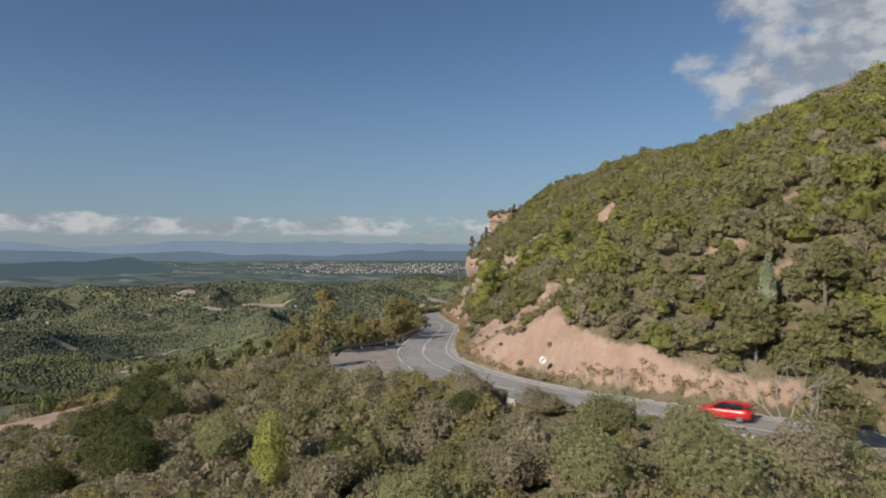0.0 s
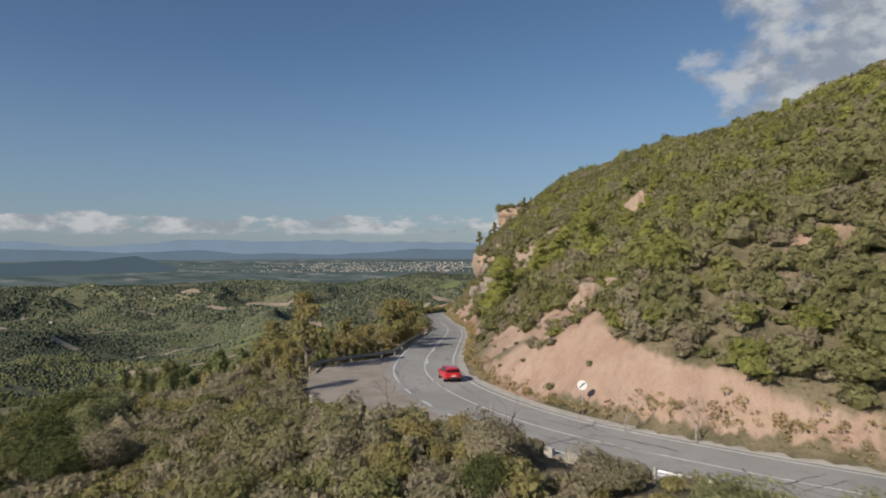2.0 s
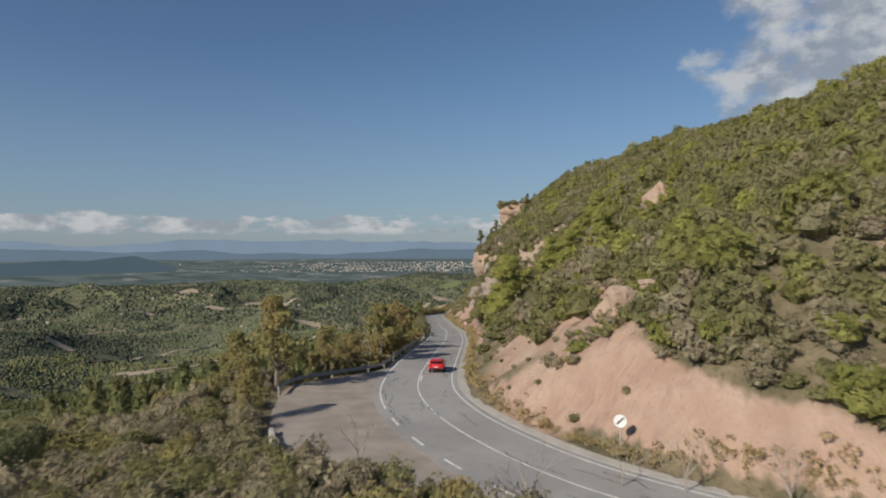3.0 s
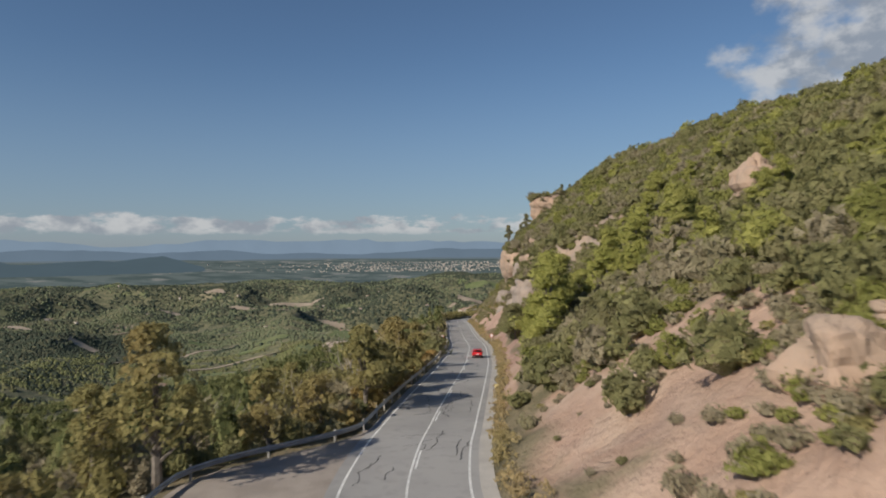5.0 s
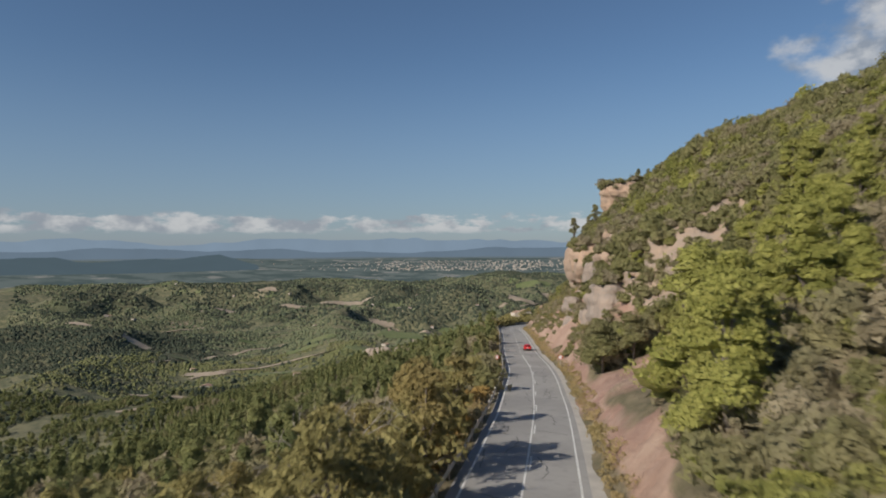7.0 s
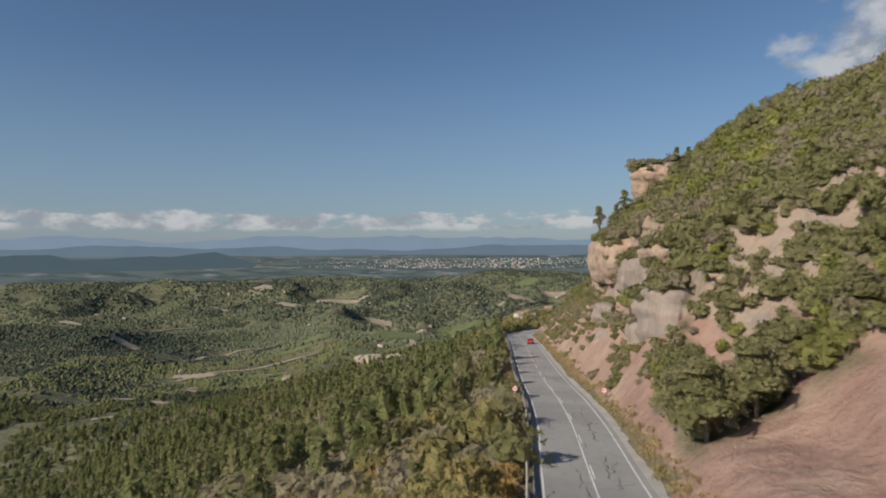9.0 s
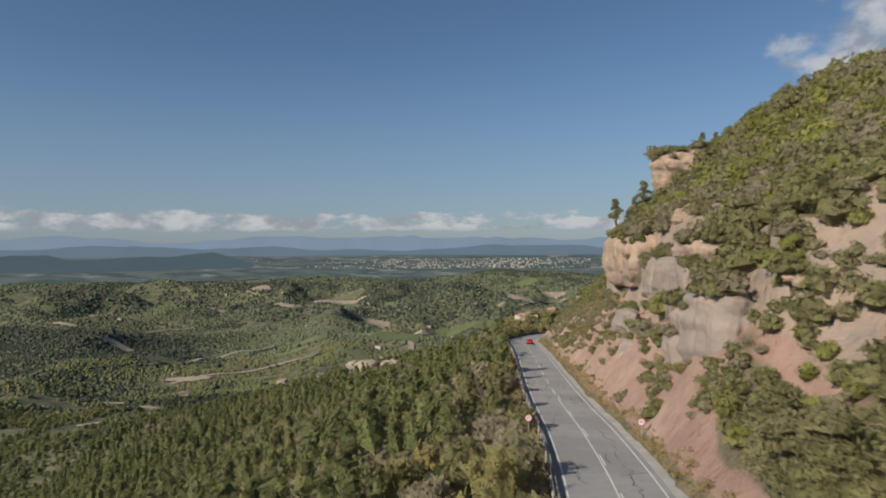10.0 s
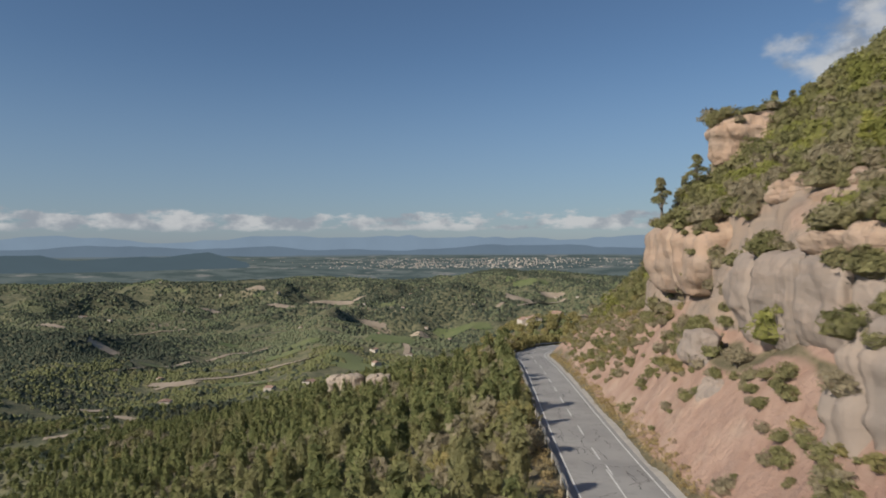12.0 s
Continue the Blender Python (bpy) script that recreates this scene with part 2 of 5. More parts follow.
AUTUMN = foliage("autumn_leaves", (0.21, 0.19, 0.08), (0.33, 0.29, 0.125), (0.31, 0.235, 0.105), 0.6)
ORANGE = foliage("turning_orange_leaves", (0.27, 0.185, 0.07), (0.38, 0.255, 0.095), (0.24, 0.215, 0.09), 0.6)
# oak leaves again, darkened: the flank's shade is put into the colour
DARK_OAK = foliage("shade_darkened_oak_leaves", (0.06, 0.07, 0.03), (0.14, 0.15, 0.06), (0.12, 0.11, 0.05), 0.4, 0.12, 9.0)
# valley oak colour is darkened to paint in shaded slopes, and blued for haze
VALLEY_OAK_SHADED = foliage("shaded_valley_oak_leaves", (0.064, 0.08, 0.06), (0.105, 0.124, 0.088), (0.13, 0.125, 0.088), 0.4, 0.03, 0.0)
# valley pine is bluer than near pine: distance haze put into its colour
VALLEY_PINE = foliage("hazy_valley_pine_needles", (0.15, 0.174, 0.105), (0.225, 0.25, 0.148), (0.24, 0.225, 0.14), 0.5, 0.03, 0.0)
SLOPE_PINE = foliage("slope_pine_needles", (0.12, 0.138, 0.06), (0.235, 0.24, 0.102), (0.26, 0.225, 0.125), 0.5, 0.03, 3.5)
NEAR_PINE = foliage("lower_pine_needles", (0.15, 0.165, 0.08), (0.25, 0.255, 0.118), (0.25, 0.225, 0.13), 0.5, 0.03, 0.0)
GREEN_FIELD = plain("young_crop", (0.10, 0.13, 0.05), (0.15, 0.165, 0.075), 0.02, 0.95, fine=0.3)
TAN_FIELD = plain("ploughed_tan_earth", (0.28, 0.225, 0.165), (0.39, 0.32, 0.245), 0.02, 0.95, fine=0.3)
YOUNG_PINE = foliage("young_pine_needles", (0.165, 0.175, 0.052), (0.29, 0.288, 0.095), (0.24, 0.22, 0.10), 0.4)
NEAR_OAK = foliage("grey_green_oak_leaves", (0.17, 0.175, 0.085), (0.33, 0.33, 0.165), (0.27, 0.25, 0.14), 0.4, 0.12, 11.0)
PALE = foliage("pale_needles", (0.29, 0.33, 0.21), (0.42, 0.46, 0.31), (0.24, 0.26, 0.14), 0.3)
STRAW = foliage("dry_straw", (0.30, 0.225, 0.11), (0.42, 0.33, 0.18), (0.24, 0.22, 0.09), 0.4)
CAR_RED = plain("red_car_paint", (0.55, 0.012, 0.014), (0.6, 0.016, 0.018), 2.0, 0.3, 0.0, 0.0, 0.8, 0.5)
GLASS = plain("dark_car_glass", (0.012, 0.013, 0.015), (0.02, 0.021, 0.023), 2.0, 0.06, 0.0, 0.0, 0.3, 0.6)
RUBBER = plain("black_rubber", (0.015, 0.015, 0.015), (0.03, 0.03, 0.03), 4.0, 0.85)
ALLOY = plain("silver_alloy", (0.5, 0.5, 0.52), (0.6, 0.6, 0.62), 4.0, 0.3, 0.9, 0.0)
LAMP_RED = plain("red_lamp_lens", (0.25, 0.01, 0.01), (0.32, 0.015, 0.012), 4.0, 0.2, 0.0, 0.0, 0.5)
SIGN_WHITE = plain("white_sign_sheet", (0.66, 0.66, 0.65), (0.76, 0.76, 0.75), 2.0, 0.45, 0.0, 0.0)
SIGN_RED = plain("red_sign_sheet", (0.5, 0.03, 0.025), (0.58, 0.04, 0.03), 2.0, 0.45, 0.0, 0.0)
SIGN_DARK = plain("black_sign_sheet", (0.03, 0.03, 0.03), (0.05, 0.05, 0.05), 2.0, 0.5, 0.0, 0.0)
SIGN_YELLOW = plain("faded_yellow_sheet", (0.65, 0.52, 0.2), (0.72, 0.62, 0.32), 2.0, 0.5, 0.0, 0.0)
PLASTER = plain("pale_plaster", (0.42, 0.37, 0.31), (0.52, 0.47, 0.41), 0.2, 0.9)
ROOF = plain("clay_roof", (0.30, 0.19, 0.14), (0.38, 0.26, 0.2), 0.5, 0.9)

# ---- the road's line ----
BENDS = [(150, -60), (95, -8), (60, 20), (40, 36), (30.4, 43.8), (24.5, 48.8), (17, 54.4), (10.9, 59.6), (6.2, 64.9), (2.3, 72), (-0.8, 80.4), (-2.7, 90), (-3.0, 100), (-2.5, 110), (-1.5, 131), (-0.6, 155), (-0.4, 172), (-0.3, 190),
        (-0.8, 208), (-2.0, 228), (-3.2, 255), (-4.3, 285), (-5.6, 315), (-7.2, 338), (-6.0, 350), (-0.5, 362), (12, 371), (45, 381), (160, 400)]
LEVELS = [(-60, 9.0), (0, 6.6), (64, 6.0), (115, 4.05), (203, -4.0), (225, -5.9), (329, -14.0), (420, -20.0)]


def smooth(x, a, b):
    k = np.clip((x - a) / (b - a), 0, 1)
    return k * k * (3 - 2 * k)


def centre_line():
    """The middle line at one-metre steps, as a Catmull-Rom curve: x, y, z and the right-hand normal."""
    k = np.array(BENDS, float)
    out = []
    for i in range(1, len(k) - 2):
        a, b, c, d = k[i - 1], k[i], k[i + 1], k[i + 2]
        n = max(2, int(np.linalg.norm(c - b)))
        for u in np.arange(n) / n:
            out.append(0.5 * (2 * b + (c - a) * u + (2 * a - 5 * b + 4 * c - d) * u * u + (3 * b - a - 3 * c + d) * u ** 3))
    xy = np.array(out)
    t = np.gradient(xy, axis=0)
    t /= np.linalg.norm(t, axis=1)[:, None]
    lv = np.array(LEVELS)
    z = np.interp(xy[:, 1], lv[:, 0], lv[:, 1])
    z = np.convolve(np.pad(z, 12, mode="edge"), np.ones(25) / 25, "valid")
    return np.column_stack([xy, z]), np.column_stack([t[:, 1], -t[:, 0]])


LINE, RIGHT = centre_line()


def left_width(y):
    """Width of the made ground on the valley side; wider at the lay-by."""
    return 4.5 + 8.3 * smooth(y, 61, 75) * (1 - smooth(y, 92, 105)) * (np.asarray(y) > 55)


LEFTW = np.where(LINE[:, 0] < 20, left_width(LINE[:, 1]), 4.5)


CREST_Y, CREST_X = [-60, 60, 130, 229, 274, 300], [150, 110, 91, 74, 47, 28]


def value_noise(x, y, seed, size):
    """Smooth two-dimensional value noise in -1..1."""
    rng = np.random.RandomState(seed)
    grid = rng.rand(64, 64) * 2 - 1
    u, v = x / size, y / size
    i, j = np.floor(u).astype(int), np.floor(v).astype(int)
    fu, fv = u - i, v - j
    fu, fv = fu * fu * (3 - 2 * fu), fv * fv * (3 - 2 * fv)
    g = lambda a, b: grid[a % 64, b % 64]
    return (g(i, j) * (1 - fu) + g(i + 1, j) * fu) * (1 - fv) + (g(i, j + 1) * (1 - fu) + g(i + 1, j + 1) * fu) * fv


def road_distance(x, y):
    """Nearest index on the middle line and the distance to its right (minus: left)."""
    idx = np.zeros(len(x), int)
    for a in range(0, len(x), 4000):
        b = slice(a, a + 4000)
        d2 = (x[b, None] - LINE[None, :, 0]) ** 2 + (y[b, None] - LINE[None, :, 1]) ** 2
        idx[b] = d2.argmin(1)
    dx, dy = x - LINE[idx, 0], y - LINE[idx, 1]
    side = dx * RIGHT[idx, 0] + dy * RIGHT[idx, 1]
    return idx, np.where(side >= 0, 1, -1) * np.hypot(dx, dy)


def bank_shape(ys):
    """Steepness of the cut bank, its rise, and the slope above it, along the road."""
    steep = np.interp(ys, [60, 80, 120, 165, 200, 235, 285, 330], [1.55, 1.45, 1.3, 1.1, 1.3, 1.45, 1.35, 1.0])
    high = np.interp(ys, [-60, 40, 54, 66, 80, 100, 120, 140, 165, 188, 200, 284, 320], [0.6, 0.8, 1.9, 4.0, 5.2, 4.6, 3.4, 2.6, 2.4, 3.5, 9.0, 10.5, 10])
    after = np.interp(ys, [60, 80, 100, 120, 150, 185, 200, 284, 300], [0.62, 0.5, 0.5, 0.62, 0.22, 0.22, 0.22, 0.22, 0.6])
    return steep, high, after


def height(x, y):
    """Height of the ground sheet."""
    x, y = np.asarray(x, float).ravel(), np.asarray(y, float).ravel()
    idx, d = road_distance(x, y)
    zr, w = LINE[idx, 2], LEFTW[idx]
    rough = 0.9 * value_noise(x, y, 1, 17) + 0.45 * value_noise(x, y, 2, 6.1) + 0.2 * value_noise(x, y, 3, 2.3)
    # the hill above the road: cut bank, slope, and cliffs further on
    rise = np.interp(y, [-100, 150, 215, 235, 280, 284], [0, 0, 3, 6, 12, 12]) - 0.25 * np.maximum(0, y - 284)
    crest = np.interp(y, CREST_Y, CREST_X)
    hill = 17 + 0.562 * (np.minimum(x, crest) - 20) + rise - 0.25 * np.maximum(0, 26 - x) * smooth(y, 195, 210) * (1 - smooth(y, 225, 275)) - 0.42 * np.maximum(0, 30 - x) * smooth(y, 225, 275) - 0.3 * np.maximum(0, x - crest) + 1.4 * rough + 2.2 * value_noise(x, y, 9, 34) - 3.4 * np.exp(-((x - 36) / 10) ** 2 - ((y - 143) / 22) ** 2) - 2.7 * smooth(x, 45, 75) * np.exp(-((y - 168) / 42) ** 2) - 1.2 * smooth(x, 45, 75) * (1 - smooth(y, 110, 150)) + 2.3 * smooth(x, 28, 40) * np.exp(-((y - 272) / 18) ** 2)
    ys = LINE[idx, 1]
    foot = 5.1 + 0.4 * value_noise(x, y, 4, 5) + 1.0 * smooth(ys, 58, 64) * (1 - smooth(ys, 78, 88))
    steep, high, after = bank_shape(ys)
    high = high * (1 + 0.18 * value_noise(x, y, 31, 9)) + 0.5 * value_noise(x, y, 32, 2.7)
    out = np.maximum(0, d - foot)
    wall = smooth(ys, 188, 212) * (1 - smooth(ys, 280, 288))
    bank = np.minimum(steep * out, high + after * np.minimum(out, 9) + np.interp(ys, [120, 150, 190, 200], [0.72, 1.02, 1.02, 0.72]) * np.maximum(0, out - 9)) + 3.0 * np.maximum(0, d - 15.5) * wall + 0.13 * np.maximum(0, d - 30)
    cut = zr + bank + (0.3 * value_noise(x, y, 5, 3.1) + 0.6 * value_noise(x, y, 15, 8.0) + 0.15 * value_noise(x, y, 16, 1.7)) * smooth(d, 5.5, 9)
    up = np.where(d < 4.9, zr - 0.15, np.maximum(np.minimum(hill, cut), zr - 0.15 + 0.3 * out))
    # the spur under the camera, and the slope to the valley
    spur = 8.2 - 0.14 * np.maximum(0, x - 11) - 0.22 * np.maximum(0, -x - 5) - 0.25 * np.maximum(0, -x - 62) + 0.9 * rough - 0.04 * np.maximum(0, -y)
    slope = zr - (0.3 + 0.075 * smooth(y, 150, 250) * (1 - smooth(y, 400, 470))) * np.maximum(0, -d - w) + 1.2 * rough + 4 * value_noise(x, y, 6, 70) * smooth(-d - w, 10, 80)
    wild = spur + (slope - spur) * smooth(y, 80, 116)
    down = zr - 0.15 + (wild - zr + 0.15) * smooth(-d, w + 0.3, w + 7)
    z = np.where(d > 0, up, np.where(-d < w + 0.3, zr - 0.15, down))
    # valley floor and plain
    r = np.hypot(x, y - 80)
    floor = valley_floor(x, y, r)
    z = np.maximum(z, -33 - ((x - 15) ** 2 / 140 + (y - 575) ** 2 / 160))
    soft = 9.0
    return np.where(z > floor + 60, z, floor + soft * np.logaddexp(0, np.clip((z - floor) / soft, -30, 30)))


BOTTOM = ([0, 600, 800, 1050, 1300, 1600, 2000, 2300, 2700, 2850, 3050, 3300, 5200], [-112, -112, -131, -140, -168, -176, -176, -166, -134, -132, -160, -190, -230])
# hills standing in the valley: place, height of the top, half width, half depth, turn
HUMPS = [(-885, 2632, -113, 110, 260, 0.1), (-45, 2834, -95, 330, 200, 0), (-1263, 1982, -138, 85, 230, 0.3), (-211, 2059, -116, 95, 230, -0.25), (-1357, 1719, -145, 150, 200, 0), (-551, 1595, -143, 150, 100, 0.1), (-642, 1433, -151, 150, 110, 0.1), (-842, 1127, -129, 130, 150, -0.3), (-685, 1025, -131, 70, 120, -0.4), (-648, 1251, -154, 150, 90, 0.3), (-340, 1389, -134, 130, 90, 0.2), (-204, 1113, -121, 180, 95, 0.3), (-1230, 2389, -125, 200, 200, 0), (-1731, 2279, -128, 240, 200, 0), (-486, 2479, -136, 150, 200, 0)]


def valley_floor(x, y, r):
    """The valley's bottom with its hills, dissected by gullies."""
    base = np.interp(r, *BOTTOM)
    z = base.copy()
    for hx, hy, top, wide, deep, turn in HUMPS:
        c, s = math.cos(turn), math.sin(turn)
        u, v = (x - hx) * c + (y - hy) * s, (y - hy) * c - (x - hx) * s
        z += (top - np.interp(np.hypot(hx, hy - 80), *BOTTOM)) * np.exp(-(u / wide) ** 2 - (v / deep) ** 2)
    gully = (30 + 16 * smooth(r, 1300, 1700)) * (0.42 - 1.5 * np.abs(value_noise(x * 1.1 + 0.2 * y, y * 0.7 - 0.2 * x, 7, 290))) + (9 + 11 * smooth(r, 1300, 1700)) * (0.4 - 1.5 * np.abs(value_noise(x * 1.2, y * 0.8, 8, 120)))
    return z + gully * smooth(r, 420, 850) * (1 - 0.7 * smooth(r, 2350, 2750)) * (1 - smooth(r, 2950, 3200)) + 3 * value_noise(x, y, 11, 45)


# ---- mesh helpers ----
def mesh_from(name, verts, faces, materials, slots=None, shade=False):
    """A mesh from arrays; faces all have the same number of corners."""
    verts, faces = np.asarray(verts, np.float32), np.asarray(faces, np.int32)
    me = bpy.data.meshes.new(name)
    n = faces.shape[1]
    me.vertices.add(len(verts)), me.loops.add(faces.size), me.polygons.add(len(faces))
    me.vertices.foreach_set("co", verts.ravel())
    me.loops.foreach_set("vertex_index", faces.ravel())
    me.polygons.foreach_set("loop_start", np.arange(0, faces.size, n, dtype=np.int32))
    for m in materials:
        me.materials.append(m)
    if slots is not None:
        me.polygons.foreach_set("material_index", np.asarray(slots, np.int32))
    me.polygons.foreach_set("use_smooth", np.full(len(faces), shade))
    me.update(calc_edges=True)
    return me


def part(name, bm, mat, parent=None, label="", shade=False):
    """One mesh object from a bmesh, under a thing or a part."""
    me = bpy.data.meshes.new(name)
    bm.normal_update()
    bm.to_mesh(me)
    bm.free()
    me.materials.append(mat)
    for f in me.polygons:
        f.use_smooth = shade
    ob = new(name, me)
    ob.parent = parent
    return tagged(ob, label)


def box(bm, x, y, z, sx, sy, sz, bevel=0.0):
    """A box with its middle at x, y, z."""
    vs = bmesh.ops.create_cube(bm, size=1.0, matrix=Matrix.Translation((x, y, z)) @ Matrix.Diagonal((sx, sy, sz, 1)))["verts"]
    if bevel:
        es = list({e for v in vs for e in v.link_edges})
        bmesh.ops.bevel(bm, geom=es, offset=bevel, segments=1, affect="EDGES")


def tube(bm, a, b, ra, rb, sides=7):
    """A tapered round bar from a to b."""
    a, b = Vector(a), Vector(b)
    m = Matrix.Translation((a + b) / 2) @ (b - a).to_track_quat("Z", "Y").to_matrix().to_4x4()
    bmesh.ops.create_cone(bm, cap_ends=True, segments=sides, radius1=ra, radius2=rb, depth=(b - a).length, matrix=m)


def strip(name, i0, i1, left, right, lift, mat, depth=0.0):
    """A ribbon along the road from offset left to offset right (metres, right is plus), with a skirt of the given depth."""
    n = i1 - i0
    c, r = LINE[i0:i1], RIGHT[i0:i1]
    le, ri = np.broadcast_to(left, n), np.broadcast_to(right, n)
    cols = [(le, lift), (ri, lift)]
    if depth:
        cols = [(le, lift - depth)] + cols + [(ri, lift - depth)]
    rows = [np.column_stack([c[:, 0] + r[:, 0] * o, c[:, 1] + r[:, 1] * o, c[:, 2] + z]) for o, z in cols]
    k = len(rows)
    v = np.stack(rows, 1).reshape(-1, 3)
    a = (np.arange(n - 1)[:, None] * k + np.arange(k - 1)[None]).ravel()
    return new(name, mesh_from(name, v, np.column_stack([a, a + 1, a + k + 1, a + k]), [mat]))


# ---- the large structure ----
def spaced(limits, fine, grow, end, near, far):
    a = list(np.arange(limits[0], limits[1], fine))
    s = fine
    while a[-1] < end[1]:
        s = min(s * grow, 22 if a[-1] < far else 130)
        a.append(a[-1] + s)
    s = fine
    while a[0] > end[0]:
        s = min(s * grow, 22 if a[0] > -near else 130)
        a.insert(0, a[0] - s)
    return np.array(a)


SHEET = {}


def sheet_height(x, y):
    """Height of the ground sheet between its corners, for far things."""
    x, y = np.asarray(x, float).ravel(), np.asarray(y, float).ravel()
    xs, ys, z = SHEET["xs"], SHEET["ys"], SHEET["z"]
    i, j = np.clip(np.searchsorted(xs, x) - 1, 0, len(xs) - 2), np.clip(np.searchsorted(ys, y) - 1, 0, len(ys) - 2)
    u, v = (x - xs[i]) / (xs[i + 1] - xs[i]), (y - ys[j]) / (ys[j + 1] - ys[j])
    return (z[j, i] * (1 - u) + z[j, i + 1] * u) * (1 - v) + (z[j + 1, i] * (1 - u) + z[j + 1, i + 1] * u) * v


def build_ground():
    xs = spaced((-18, 36), 0.95, 1.04, (-4900, 4900), 2100, 500)
    ys = spaced((25, 295), 1.3, 1.045, (-4600, 4900), 0, 2900)
    X, Y = np.meshgrid(xs, ys)
    Z = height(X, Y)
    nx = len(xs)
    gz = np.hypot(*np.gradient(Z.reshape(X.shape), ys, xs))
    wall = smooth(gz, 1.6, 2.6) * ((X > 5) & (X < 60) & (Y > 150) & (Y < 300))
    shift = 1.5 * value_noise(Y.ravel(), Z * 1.6, 81, 6.5) + 0.5 * value_noise(Y.ravel() * 0.4, Z, 82, 2.6) + 0.25 * value_noise(Y.ravel(), Z * 2, 83, 1.3)
    X = X - wall * shift.reshape(X.shape)
    SHEET.update(xs=xs, ys=ys, z=Z.reshape(len(ys), nx))
    i = (np.arange(len(ys) - 1)[:, None] * nx + np.arange(nx - 1)[None]).ravel()
    me = mesh_from("ground", np.column_stack([X.ravel(), Y.ravel(), Z]), np.column_stack([i, i + 1, i + nx + 1, i + nx]), [GROUND], shade=True)
    tagged(new("ground", me), "scrubby mountain hillside falling to a wide wooded valley", "ground", kind="structure")


def at_y(y):
    """Index on the road's line at that y."""
    return int(np.abs(LINE[:, 1] - y).argmin())


def build_road():
    n = len(LINE)
    tagged(strip("road", 0, n, -4.4, 4.1, 0.0, ASPHALT, 0.3), "worn grey asphalt mountain road with cracks", "road", kind="structure")
    tagged(strip("gutter", 0, n, 4.1, 5.0, 0.03, CONCRETE, 0.3), "pale concrete gutter along the cut bank", "gutter", kind="structure")
    a, b = at_y(60), at_y(106)
    tagged(strip("lay_by", a, b, -(LEFTW[a:b] + 0.2), -4.4, -0.01, LAYBY, 0.35), "gravelled grey lay-by on the outside of the bend", "lay-by", kind="structure")
    tagged(strip("edge_line_bend", 0, at_y(60), -3.75, -3.6, 0.006, PAINT), "worn white edge line", "road marking", kind="structure")
    tagged(strip("edge_line_valley", at_y(84), n, -3.75, -3.6, 0.006, PAINT), "worn white edge line", "road marking", kind="structure")
    tagged(strip("edge_line_hill", 0, n, 3.45, 3.6, 0.006, PAINT), "worn white edge line", "road marking", kind="structure")
    a, b = at_y(60), at_y(106)
    solid = at_y(232)
    tagged(strip("centre_line", 0, solid, -0.07, 0.07, 0.006, PAINT), "worn white solid centre line", "road marking", kind="structure")
    second = tagged(strip("centre_dashes", at_y(96), at_y(96) + 5, 0.17, 0.3, 0.006, PAINT), "worn white dashes beside the centre line", "road marking", kind="structure")
    for k, i in enumerate(range(at_y(108), solid, 12)):
        strip("dash", i, i + 5, 0.17, 0.3, 0.006, PAINT).parent = second
    dashes = tagged(strip("lane_dashes", solid + 3, solid + 9, -0.08, 0.08, 0.006, PAINT), "white centre dashes down the straight", "road marking", kind="structure")
    for i in range(solid + 14, n - 10, 11):
        strip("dash", i, i + 6, -0.08, 0.08, 0.006, PAINT).parent = dashes
    gaps = tagged(strip("lay_by_dashes", a, a + 3, -3.8, -3.6, 0.006, PAINT), "short white dashes across the lay-by mouth", "road marking", kind="structure")
    for i in range(a + 5, at_y(84), 5):
        strip("dash", i, i + 3, -3.8, -3.6, 0.006, PAINT).parent = gaps
    # tarred cracks wandering along and across the lanes
    rng = np.random.RandomState(12)
    vs, fs = [], []
    for k in range(150):
        i, o = rng.randint(at_y(48), n - 60), rng.uniform(-3.3, 3.4)
        along = rng.rand() < 0.7
        pts = []
        for q in range(rng.randint(6, 16)):
            j = i + (q * 0.45 if along else q * 0.12)
            o += rng.randn() * 0.14 if along else rng.uniform(0.05, 0.4) * (1 if k % 2 else -1)
            if abs(o) > 3.9:
                break
            j0, f = int(j), j - int(j)
            c = LINE[j0] * (1 - f) + LINE[j0 + 1] * f
            pts.append((c[0] + RIGHT[j0, 0] * o, c[1] + RIGHT[j0, 1] * o, c[2] + 0.009, rng.uniform(0.015, 0.05)))
        for (x0, y0, z0, w0), (x1, y1, z1, w1) in zip(pts, pts[1:]):
            d = Vector((x1 - x0, y1 - y0))
            if d.length < 1e-4:
                continue
            m = Vector((-d.y, d.x)).normalized()
            m0 = len(vs)
            vs += [(x0 + m.x * w0, y0 + m.y * w0, z0), (x0 - m.x * w0, y0 - m.y * w0, z0), (x1 - m.x * w1, y1 - m.y * w1, z1), (x1 + m.x * w1, y1 + m.y * w1, z1)]
            fs.append((m0, m0 + 1, m0 + 2, m0 + 3))
    tagged(new("tar_cracks", mesh_from("tar_cracks", vs, fs, [TAR])), "dark tarred cracks in the worn asphalt", "crack", kind="structure")


build_ground()
build_road()


